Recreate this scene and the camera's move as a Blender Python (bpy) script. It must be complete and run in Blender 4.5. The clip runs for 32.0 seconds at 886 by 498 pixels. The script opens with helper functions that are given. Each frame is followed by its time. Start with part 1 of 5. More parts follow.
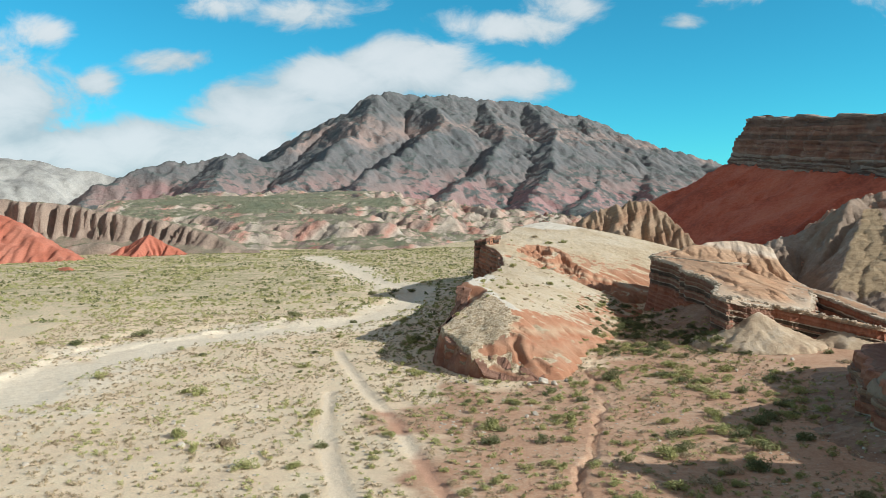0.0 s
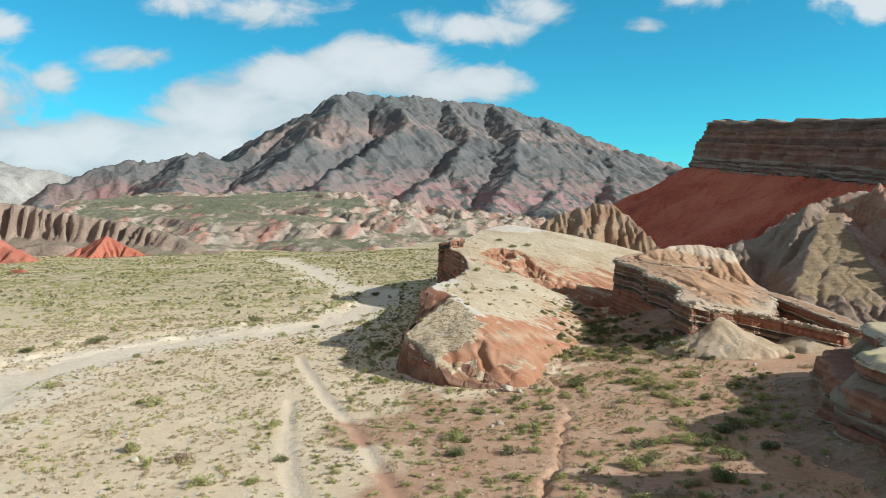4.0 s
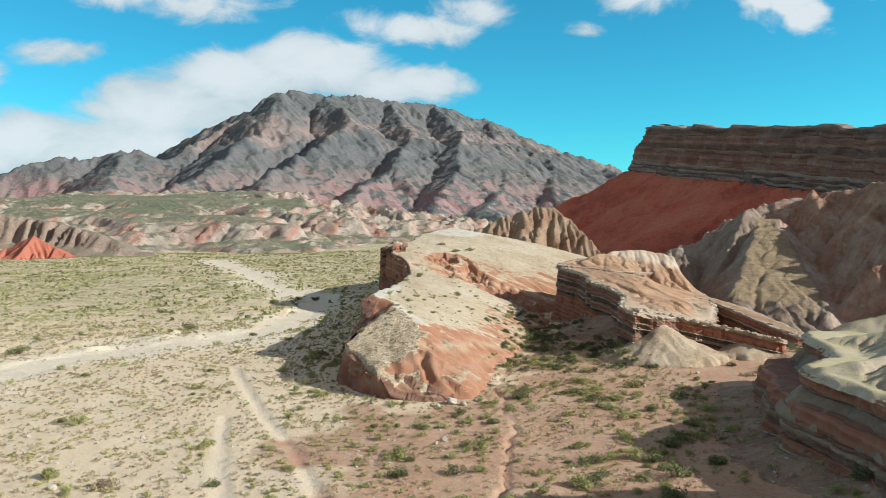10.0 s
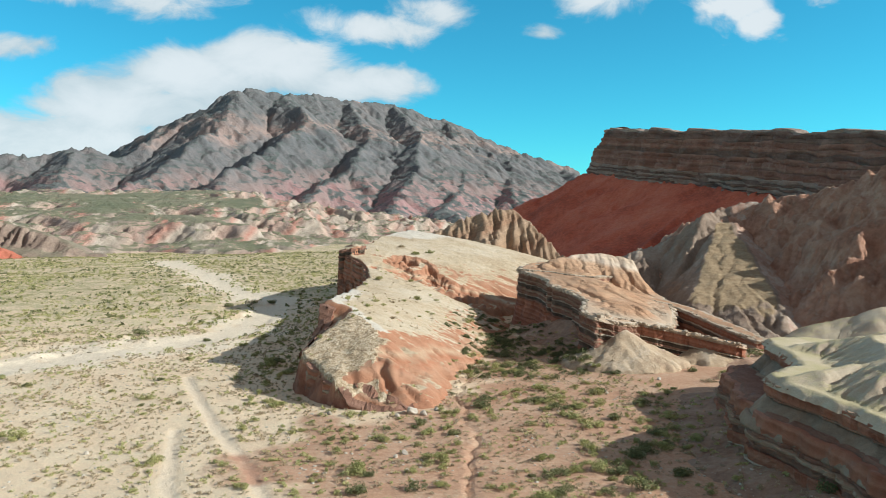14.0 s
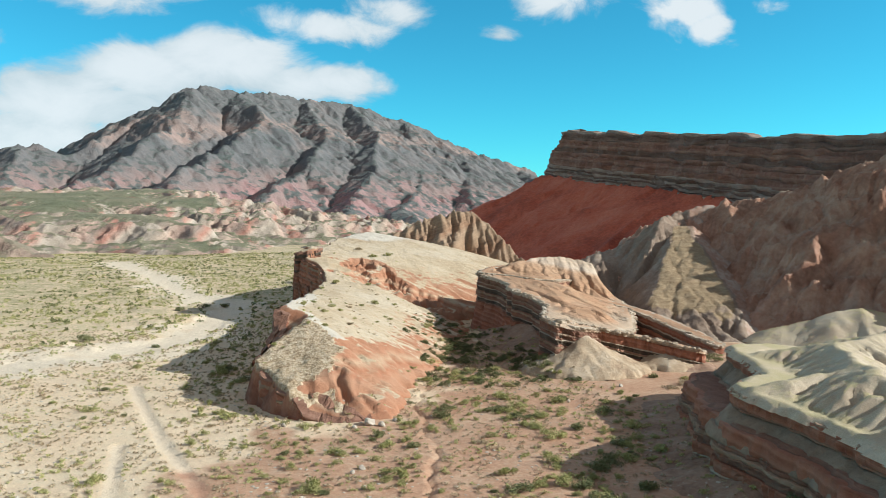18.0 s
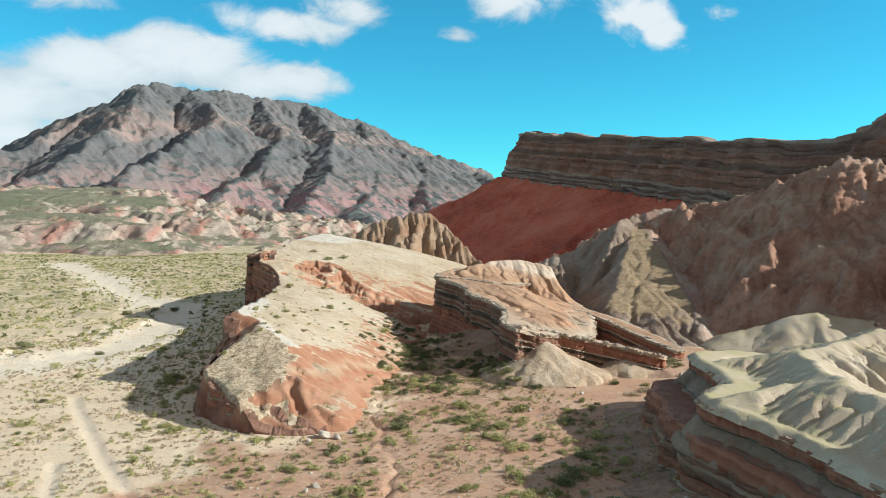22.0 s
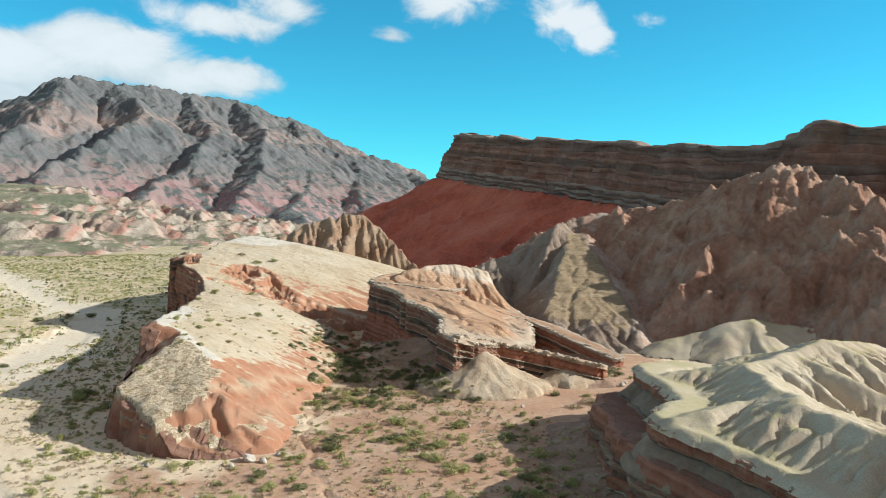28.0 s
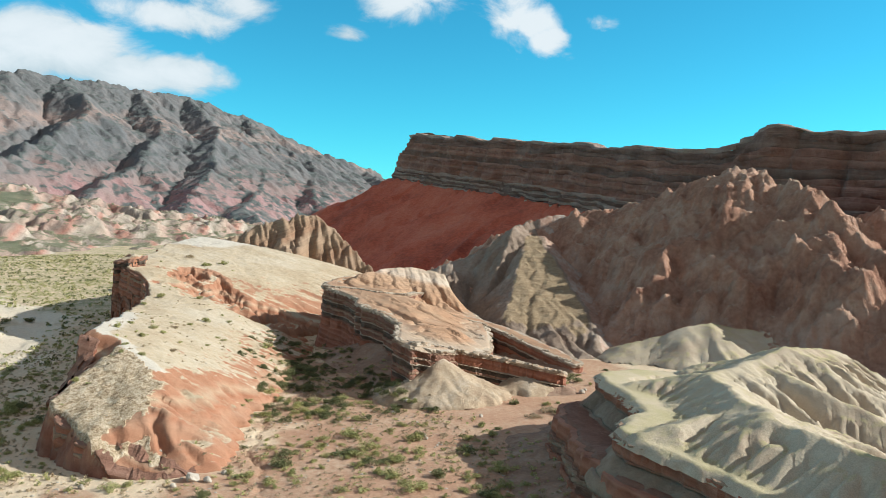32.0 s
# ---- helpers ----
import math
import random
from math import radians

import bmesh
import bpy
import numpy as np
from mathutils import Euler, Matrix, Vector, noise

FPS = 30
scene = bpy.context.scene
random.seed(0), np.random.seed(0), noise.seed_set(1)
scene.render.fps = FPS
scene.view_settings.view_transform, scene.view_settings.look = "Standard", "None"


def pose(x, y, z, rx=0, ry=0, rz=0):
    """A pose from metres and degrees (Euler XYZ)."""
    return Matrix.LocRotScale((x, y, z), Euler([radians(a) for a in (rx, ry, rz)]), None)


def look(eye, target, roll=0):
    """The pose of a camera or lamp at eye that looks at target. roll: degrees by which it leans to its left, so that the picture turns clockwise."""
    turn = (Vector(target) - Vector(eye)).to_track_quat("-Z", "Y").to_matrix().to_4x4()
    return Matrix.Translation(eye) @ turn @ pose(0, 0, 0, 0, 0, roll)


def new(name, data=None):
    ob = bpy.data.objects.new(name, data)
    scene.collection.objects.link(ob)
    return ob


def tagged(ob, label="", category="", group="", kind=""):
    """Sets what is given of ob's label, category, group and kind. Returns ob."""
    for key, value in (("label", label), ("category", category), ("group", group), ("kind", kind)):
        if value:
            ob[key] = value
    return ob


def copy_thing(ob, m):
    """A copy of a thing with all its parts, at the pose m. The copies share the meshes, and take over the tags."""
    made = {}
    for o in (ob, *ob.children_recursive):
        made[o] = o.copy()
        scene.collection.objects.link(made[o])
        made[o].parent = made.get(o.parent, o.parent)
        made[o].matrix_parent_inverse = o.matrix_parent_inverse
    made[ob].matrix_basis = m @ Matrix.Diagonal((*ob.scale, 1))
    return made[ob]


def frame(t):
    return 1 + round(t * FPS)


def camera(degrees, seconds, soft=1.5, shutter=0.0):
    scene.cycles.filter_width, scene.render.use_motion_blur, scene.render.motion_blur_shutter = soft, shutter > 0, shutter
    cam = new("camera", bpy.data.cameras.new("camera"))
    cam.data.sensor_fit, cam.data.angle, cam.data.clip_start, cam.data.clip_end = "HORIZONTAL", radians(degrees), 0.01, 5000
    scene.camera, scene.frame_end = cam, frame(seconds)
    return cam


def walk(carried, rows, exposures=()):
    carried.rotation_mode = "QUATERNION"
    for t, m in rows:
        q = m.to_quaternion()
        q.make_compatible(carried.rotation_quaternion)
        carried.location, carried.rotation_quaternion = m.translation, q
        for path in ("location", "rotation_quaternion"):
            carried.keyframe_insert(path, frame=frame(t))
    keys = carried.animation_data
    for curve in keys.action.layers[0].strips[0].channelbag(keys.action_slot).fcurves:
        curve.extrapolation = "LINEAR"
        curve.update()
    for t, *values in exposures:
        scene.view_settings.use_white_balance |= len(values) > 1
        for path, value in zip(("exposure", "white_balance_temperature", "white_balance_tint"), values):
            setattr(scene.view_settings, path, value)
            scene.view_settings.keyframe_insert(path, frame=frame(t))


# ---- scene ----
cam = camera(57.84, 32.0, soft=0.8)
STOPS, KELVIN, TINT = -0.1, 6000, 5
# seconds, x, y, z, yaw, pitch, roll
ROWS = [
    (0, 0, 0, 30, -0.032, -2.336, -0.847),
    (1, 0.022, 0.527, 30.207, -0.658, -2.331, -0.805),
    (2, 0.037, 1.071, 30.418, -1.295, -2.327, -0.761),
    (3, 0.047, 1.637, 30.634, -1.943, -2.326, -0.715),
    (4, 0.053, 2.226, 30.851, -2.603, -2.326, -0.667),
    (5, 0.057, 2.842, 31.07, -3.273, -2.327, -0.616),
    (6, 0.061, 3.488, 31.288, -3.954, -2.329, -0.564),
    (7, 0.066, 4.166, 31.504, -4.644, -2.331, -0.509),
    (8, 0.075, 4.878, 31.717, -5.344, -2.333, -0.452),
    (9, 0.088, 5.626, 31.928, -6.054, -2.335, -0.393),
    (10, 0.107, 6.41, 32.133, -6.771, -2.336, -0.332),
    (11, 0.133, 7.231, 32.334, -7.498, -2.337, -0.269),
    (12, 0.169, 8.091, 32.53, -8.232, -2.336, -0.205),
    (13, 0.215, 8.989, 32.72, -8.973, -2.334, -0.138),
    (14, 0.273, 9.926, 32.905, -9.722, -2.33, -0.071),
    (15, 0.344, 10.9, 33.083, -10.477, -2.326, -0.001),
    (16, 0.429, 11.911, 33.255, -11.239, -2.319, 0.07),
    (17, 0.529, 12.959, 33.422, -12.006, -2.311, 0.142),
    (18, 0.647, 14.04, 33.582, -12.779, -2.302, 0.215),
    (19, 0.782, 15.155, 33.738, -13.556, -2.291, 0.289),
    (20, 0.937, 16.3, 33.89, -14.338, -2.279, 0.363),
    (21, 1.112, 17.473, 34.037, -15.123, -2.266, 0.439),
    (22, 1.308, 18.671, 34.181, -15.912, -2.251, 0.514),
    (23, 1.526, 19.892, 34.323, -16.704, -2.236, 0.59),
    (24, 1.767, 21.131, 34.464, -17.499, -2.22, 0.665),
    (25, 2.033, 22.385, 34.605, -18.296, -2.203, 0.74),
    (26, 2.324, 23.65, 34.747, -19.094, -2.187, 0.815),
    (27, 2.64, 24.92, 34.892, -19.893, -2.17, 0.888),
    (28, 2.984, 26.192, 35.042, -20.693, -2.154, 0.961),
    (29, 3.354, 27.46, 35.197, -21.492, -2.139, 1.032),
    (30, 3.754, 28.719, 35.36, -22.291, -2.125, 1.101),
    (31, 4.182, 29.962, 35.533, -23.09, -2.113, 1.169),
    (32, 4.639, 31.184, 35.717, -23.886, -2.104, 1.234),
]
walk(cam, [(t, pose(x, y, z, 90 + pitch, 0, yaw) @ pose(0, 0, 0, 0, 0, roll)) for t, x, y, z, yaw, pitch, roll in ROWS], [(0, STOPS - 0.14, KELVIN, TINT), (10, STOPS - 0.08, KELVIN, TINT), (22, STOPS + 0.04, KELVIN, TINT), (32, STOPS + 0.06, KELVIN, TINT)])

# ---------------------------------------------------------------- light
SUN_EL, SUN_AZ = radians(26.5), radians(-20.0)      # azimuth from +x towards +y
SKY_STRENGTH, SUN_STRENGTH = 0.15, 6.3
sun = new("sun", bpy.data.lights.new("sun", "SUN"))
sun.data.energy, sun.data.angle, sun.data.color = SUN_STRENGTH, radians(0.53), (1.0, 0.93, 0.82)
SUN_DIR = Vector((math.cos(SUN_EL) * math.cos(SUN_AZ), math.cos(SUN_EL) * math.sin(SUN_AZ), math.sin(SUN_EL)))
sun.matrix_world = look(SUN_DIR * 500, (0, 0, 0))


class Nodes:
    """Short hand for building a node tree."""

    def __init__(self, tree):
        self.tree = tree
        tree.nodes.clear()

    def add(self, kind):
        return self.tree.nodes.new(kind)

    def put(self, socket, value):
        if hasattr(value, "is_output"):
            self.tree.links.new(value, socket)
        elif value is not None:
            socket.default_value = value

    def math(self, op, a, b=None, c=None, clamp=False):
        node = self.add("ShaderNodeMath")
        node.operation, node.use_clamp = op, clamp
        for n, value in enumerate((a, b, c)):
            self.put(node.inputs[n], value)
        return node.outputs[0]

    def mix(self, fac, a, b, blend="MIX"):
        node = self.add("ShaderNodeMix")
        node.data_type, node.blend_type = "RGBA", blend
        self.put(node.inputs[0], fac)
        self.put(node.inputs[6], (*a, 1) if isinstance(a, tuple) and len(a) == 3 else a)
        self.put(node.inputs[7], (*b, 1) if isinstance(b, tuple) and len(b) == 3 else b)
        return node.outputs[2]

    def noise(self, vector, scale, detail=4.0, rough=0.55, distort=0.0):
        node = self.add("ShaderNodeTexNoise")
        self.put(node.inputs["Vector"], vector)
        for key, value in (("Scale", scale), ("Detail", detail), ("Roughness", rough), ("Distortion", distort)):
            node.inputs[key].default_value = value
        return node.outputs["Fac"]

    def step(self, value, lo, hi, a=0.0, b=1.0):
        node = self.add("ShaderNodeMapRange")
        node.interpolation_type = "SMOOTHSTEP"
        self.put(node.inputs[0], value)
        for n, v in enumerate((lo, hi, a, b)):
            node.inputs[n + 1].default_value = v
        return node.outputs[0]

    def ramp(self, fac, stops, hard=False):
        node = self.add("ShaderNodeValToRGB")
        node.color_ramp.interpolation = "CONSTANT" if hard else "LINEAR"
        e = node.color_ramp.elements
        while len(e) < len(stops):
            e.new(0.5)
        for el, (pos, col) in zip(e, stops):
            el.position, el.color = pos, (*col, 1)
        self.put(node.inputs[0], fac)
        return node.outputs[0]


# ---------------------------------------------------------------- sky with its broken cumulus
world = bpy.data.worlds.new("sky")
scene.world = world
world.use_nodes = True
n = Nodes(world.node_tree)
sky = n.add("ShaderNodeTexSky")
sky.sky_type, sky.sun_disc, sky.sun_elevation, sky.sun_rotation = "NISHITA", False, SUN_EL, radians(90) - SUN_AZ
sky.altitude, sky.air_density, sky.dust_density, sky.ozone_density = 1600, 1.0, 0.15, 2.5
way = n.add("ShaderNodeTexCoord").outputs["Generated"]
axis = n.add("ShaderNodeSeparateXYZ")
n.put(axis.inputs[0], way)
north = n.math("MAXIMUM", n.math("ABSOLUTE", axis.outputs[1]), 0.12)
u, v = n.math("DIVIDE", axis.outputs[0], north), n.math("DIVIDE", axis.outputs[2], north)
flat = n.add("ShaderNodeCombineXYZ")
n.put(flat.inputs[0], u), n.put(flat.inputs[1], n.math("MULTIPLY", v, 1.7))
billow = n.noise(flat.outputs[0], 11.0, 10.0, 0.6, 0.4)
broad = n.noise(flat.outputs[0], 4.0, 3.0, 0.5)
# centre across, centre up, half width, half height, weight
CLOUDS = [
    (-0.56, 0.135, 0.10, 0.065, 1.5), (-0.42, 0.085, 0.26, 0.034, 1.5), (-0.22, 0.135, 0.085, 0.042, 1.35), (-0.325, 0.198, 0.055, 0.017, 1.0),
    (-0.12, 0.168, 0.10, 0.03, 1.35), (-0.045, 0.183, 0.085, 0.034, 1.45), (0.06, 0.163, 0.07, 0.023, 1.3), (-0.17, 0.12, 0.12, 0.035, 1.1), (-0.43, 0.17, 0.03, 0.02, 0.8),
    (-0.165, 0.253, 0.085, 0.022, 1.0), (0.09, 0.232, 0.085, 0.022, 1.0), (0.15, 0.255, 0.06, 0.022, 0.95), (-0.486, 0.236, 0.035, 0.022, 0.95),
    (0.37, 0.285, 0.058, 0.03, 1.05), (0.57, 0.29, 0.05, 0.035, 1.1), (0.60, 0.262, 0.04, 0.022, 0.95), (0.68, 0.292, 0.035, 0.015, 0.7), (-0.26, 0.262, 0.06, 0.02, 0.85),
    (0.30, 0.235, 0.03, 0.010, 0.7), (-0.30, 0.275, 0.03, 0.012, 0.7), (-0.75, 0.12, 0.2, 0.08, 1.0),
]
cover = None
for cx, cy, wx, wy, weight in CLOUDS:
    a = n.math("POWER", n.math("DIVIDE", n.math("SUBTRACT", u, cx), wx), 2.0)
    b = n.math("POWER", n.math("DIVIDE", n.math("SUBTRACT", v, cy), wy), 2.0)
    lump = n.math("MULTIPLY", n.math("EXPONENT", n.math("MULTIPLY", n.math("ADD", a, b), -0.7)), weight)
    cover = lump if cover is None else n.math("MAXIMUM", cover, lump)
# unseen clouds behind the view and overhead, added for their fill light
beyond = n.math("MAXIMUM", n.step(axis.outputs[1], -0.05, -0.3), n.step(axis.outputs[2], 0.42, 0.6))
back = n.math("MULTIPLY", beyond, n.step(n.noise(way, 2.2, 4.0), 0.30, 0.50))
dense = n.math("ADD", n.math("ADD", cover, n.math("MULTIPLY", n.math("SUBTRACT", billow, 0.5), 1.9)), n.math("MULTIPLY", n.math("SUBTRACT", broad, 0.5), 0.7))
cloud = n.math("MAXIMUM", n.step(dense, 0.34, 0.92), n.math("MULTIPLY", back, 0.92), clamp=True)
lit = n.ramp(n.step(n.math("ADD", dense, n.math("ADD", n.math("MULTIPLY", n.math("SUBTRACT", v, 0.15), 4.0), n.math("MULTIPLY", n.math("SUBTRACT", broad, 0.5), 2.2))), 0.3, 1.6), [(0.0, (0.60, 0.69, 0.73)), (0.45, (0.80, 0.85, 0.86)), (1.0, (1.0, 1.0, 0.99))])
blue = n.mix(1.0, sky.outputs[0], (0.32, 1.12, 1.08), "MULTIPLY")
bg_sky, bg_cloud, mixed = n.add("ShaderNodeBackground"), n.add("ShaderNodeBackground"), n.add("ShaderNodeMixShader")
n.put(bg_sky.inputs[0], blue), n.put(bg_sky.inputs[1], SKY_STRENGTH)
lit = n.mix(beyond, lit, (0.38, 0.325, 0.29))      # dim warm tone for the unseen clouds, set to warm the fill
n.put(bg_cloud.inputs[0], lit), n.put(bg_cloud.inputs[1], 0.92)
n.put(mixed.inputs[0], n.math("MULTIPLY", cloud, 0.94)), n.put(mixed.inputs[1], bg_sky.outputs[0]), n.put(mixed.inputs[2], bg_cloud.outputs[0])
n.put(n.add("ShaderNodeOutputWorld").inputs[0], mixed.outputs[0])

# ---------------------------------------------------------------- land forms: noise, crests and running water


def lattice(ix, iy, seed):
    h = (ix.astype(np.int64) * 374761393 + iy.astype(np.int64) * 668265263 + seed * 974634777) & 0xFFFFFFFF
    h = ((h ^ (h >> 13)) * 1274126177) & 0xFFFFFFFF
    return ((h ^ (h >> 16)) & 0xFFFF) / 65536.0 * 2 * np.pi


def perlin(x, y, seed=0):
    x, y = np.asarray(x, float), np.asarray(y, float)
    x0, y0 = np.floor(x), np.floor(y)
    fx, fy = x - x0, y - y0
    ux, uy = fx * fx * fx * (fx * (fx * 6 - 15) + 10), fy * fy * fy * (fy * (fy * 6 - 15) + 10)

    def corner(dx, dy):
        a = lattice(x0 + dx, y0 + dy, seed)
        return np.cos(a) * (fx - dx) + np.sin(a) * (fy - dy)

    low = corner(0, 0) * (1 - ux) + corner(1, 0) * ux
    high = corner(0, 1) * (1 - ux) + corner(1, 1) * ux
    return 1.4 * (low * (1 - uy) + high * uy)


def fbm(x, y, octaves=4, seed=0, gain=0.5):
    total, amp = 0.0, 1.0
    for k in range(octaves):
        total = total + amp * perlin(x * 2**k + 17.3 * k, y * 2**k - 9.1 * k, seed + k)
        amp *= gain
    return total


def ridged(x, y, octaves=4, seed=0, gain=0.5):
    total, amp = 0.0, 1.0
    for k in range(octaves):
        total = total + amp * (1 - np.abs(perlin(x * 2**k + 5.7 * k, y * 2**k + 3.3 * k, seed + k)) * 2)
        amp *= gain
    return total


def smooth(x, lo, hi):
    t = np.clip((x - lo) / (hi - lo), 0, 1)
    return t * t * (3 - 2 * t)


def crest(X, Y, pts):
    """For each place: distance to a line of points, the side (+ to the line's left), and the rest of the points' numbers, glided along it."""
    pts = np.array(pts, float)
    best = np.full(X.shape, 1e18)
    side, vals, along = np.ones(X.shape), np.zeros((pts.shape[1] - 2, *X.shape)), np.zeros(X.shape)
    run = 0.0
    for a, b in zip(pts[:-1], pts[1:]):
        e = b[:2] - a[:2]
        length = np.hypot(*e)
        t = np.clip(((X - a[0]) * e[0] + (Y - a[1]) * e[1]) / length**2, 0, 1)
        dx, dy = X - a[0] - t * e[0], Y - a[1] - t * e[1]
        d = dx * dx + dy * dy
        near = d < best
        best = np.where(near, d, best)
        side = np.where(near, np.sign(e[0] * dy - e[1] * dx), side)
        along = np.where(near, run + t * length, along)
        for k in range(len(vals)):
            vals[k] = np.where(near, a[2 + k] + t * (b[2 + k] - a[2 + k]), vals[k])
        run += length
    return np.sqrt(best), side, vals, along


def inside(X, Y, ring):
    """Signed distance to a closed ring of (x, y): + inside."""
    ring = np.array(ring, float)[:, :2]
    odd, best = np.zeros(X.shape, bool), np.full(X.shape, 1e18)
    for a, b in zip(ring, np.roll(ring, -1, 0)):
        e = b - a
        t = np.clip(((X - a[0]) * e[0] + (Y - a[1]) * e[1]) / (e @ e), 0, 1)
        best = np.minimum(best, (X - a[0] - t * e[0]) ** 2 + (Y - a[1] - t * e[1]) ** 2)
        cross = (a[1] > Y) != (b[1] > Y)
        dy = b[1] - a[1] if b[1] != a[1] else 1e-9
        odd ^= cross & (X < a[0] + (Y - a[1]) * e[0] / dy)
    return np.where(odd, 1, -1) * np.sqrt(best)


def erode(h, dx, strength, rounds=10, m=0.45, talus=1.1, base=None):
    """Running water cuts a height field: each round drains every cell to its lowest neighbour and lowers it by slope and drained area."""
    ny, nx = h.shape
    h = h.copy()
    shifts = [(-1, -1), (-1, 0), (-1, 1), (0, -1), (0, 1), (1, -1), (1, 0), (1, 1)]
    index = np.arange(ny * nx).reshape(ny, nx)
    for _ in range(rounds):
        pad = np.pad(h, 1, mode="edge")
        pidx = np.pad(index, 1, mode="edge")
        best, to, far = np.zeros_like(h), index.copy(), np.full(h.shape, dx)
        for sy, sx in shifts:
            d = dx * math.hypot(sy, sx)
            s = (h - pad[1 + sy : 1 + sy + ny, 1 + sx : 1 + sx + nx]) / d
            better = s > best
            best = np.where(better, s, best)
            to = np.where(better, pidx[1 + sy : 1 + sy + ny, 1 + sx : 1 + sx + nx], to)
            far = np.where(better, d, far)
        order = np.argsort(h.ravel())
        flow = to.ravel().tolist()
        area = [1.0] * (ny * nx)
        for i in order[::-1].tolist():
            j = flow[i]
            if j != i:
                area[j] += area[i]
        cut = (strength * np.array(area) ** m / far.ravel()).tolist()
        z = h.ravel().tolist()
        for i in order.tolist():
            j = flow[i]
            if j != i:
                f = cut[i]
                z[i] = (z[i] + f * z[j]) / (1 + f)
        h = np.array(z).reshape(ny, nx)
        # loose slopes slump to their angle of rest
        for _ in range(2):
            pad = np.pad(h, 1, mode="edge")
            low = np.minimum.reduce([pad[:-2, 1:-1], pad[2:, 1:-1], pad[1:-1, :-2], pad[1:-1, 2:]])
            h = h - 0.4 * np.maximum(h - low - talus * dx, 0)
        if base is not None:
            h = np.maximum(h, base)
    return h


def refine(X, Y, h, times):
    """A height field on a grid that many times finer."""
    ny, nx = h.shape
    fy, fx = np.linspace(0, ny - 1, (ny - 1) * times + 1), np.linspace(0, nx - 1, (nx - 1) * times + 1)
    rows = np.stack([np.interp(fy, np.arange(ny), h[:, k]) for k in range(nx)], 1)
    fine = np.stack([np.interp(fx, np.arange(nx), row) for row in rows])
    x1, y1 = np.interp(fx, np.arange(nx), X[0]), np.interp(fy, np.arange(ny), Y[:, 0])
    X2, Y2 = np.meshgrid(x1, y1)
    return X2, Y2, fine


def plot(x0, x1, y0, y1, step):
    return np.meshgrid(np.arange(x0, x1 + step / 2, step), np.arange(y0, y1 + step / 2, step))


def grid_mesh(name, X, Y, Z, material, keep=None, attrs=None, parent=None, facets=False):
    """A sheet over a grid; keep: which corners are wanted (a face stays where any of its corners does)."""
    ny, nx = Z.shape
    idx = np.arange(ny * nx).reshape(ny, nx)
    quads = np.stack([idx[:-1, :-1], idx[:-1, 1:], idx[1:, 1:], idx[1:, :-1]], -1).reshape(-1, 4)
    co = np.stack([X, Y, Z], -1).reshape(-1, 3)
    if keep is not None:
        k = keep.ravel()
        quads = quads[k[quads].any(1)]
    used = np.unique(quads)
    back_to = np.full(ny * nx, -1)
    back_to[used] = np.arange(len(used))
    quads, co = back_to[quads], co[used]
    me = bpy.data.meshes.new(name)
    me.vertices.add(len(co)), me.loops.add(quads.size), me.polygons.add(len(quads))
    me.vertices.foreach_set("co", co.ravel().astype(np.float32))
    me.loops.foreach_set("vertex_index", quads.ravel().astype(np.int32))
    me.polygons.foreach_set("loop_start", np.arange(0, quads.size, 4, dtype=np.int32))
    me.polygons.foreach_set("use_smooth", np.full(len(quads), not facets))
    me.update(calc_edges=True)
    for key, values in (attrs or {}).items():
        me.attributes.new(key, "FLOAT", "POINT").data.foreach_set("value", values.ravel()[used].astype(np.float32))
    me.materials.append(material)
    ob = new(name, me)
    if parent:
        ob.parent = parent
    return ob

# ---------------------------------------------------------------- materials


def finish(n, mat, colour, rough=0.92, bump=None, height=0.3, distance=1.0):
    shader = n.add("ShaderNodeBsdfPrincipled")
    n.put(shader.inputs["Base Color"], colour)
    n.put(shader.inputs["Roughness"], rough)
    shader.inputs["Specular IOR Level"].default_value = 0.2
    if bump is not None:
        b = n.add("ShaderNodeBump")
        b.inputs["Strength"].default_value, b.inputs["Distance"].default_value = height, distance
        n.put(b.inputs["Height"], bump)
        n.put(shader.inputs["Normal"], b.outputs[0])
    n.put(n.add("ShaderNodeOutputMaterial").inputs[0], shader.outputs[0])
    return mat


def begin(name):
    mat = bpy.data.materials.new(name)
    mat.use_nodes = True
    n = Nodes(mat.node_tree)
    geo = n.add("ShaderNodeNewGeometry")
    return mat, n, geo.outputs["Position"], geo.outputs["Normal"]


def up_of(n, normal):
    s = n.add("ShaderNodeSeparateXYZ")
    n.put(s.inputs[0], normal)
    return s.outputs[2]


def layer_height(n, pos, dip, warp, warp_scale):
    """Height above a dipping bed, with some wander."""
    dot = n.add("ShaderNodeVectorMath")
    dot.operation = "DOT_PRODUCT"
    n.put(dot.inputs[0], pos)
    dot.inputs[1].default_value = (-dip[0], -dip[1], 1.0)
    return n.math("ADD", dot.outputs["Value"], n.math("MULTIPLY", n.math("SUBTRACT", n.noise(pos, warp_scale, 4.0), 0.5), warp))


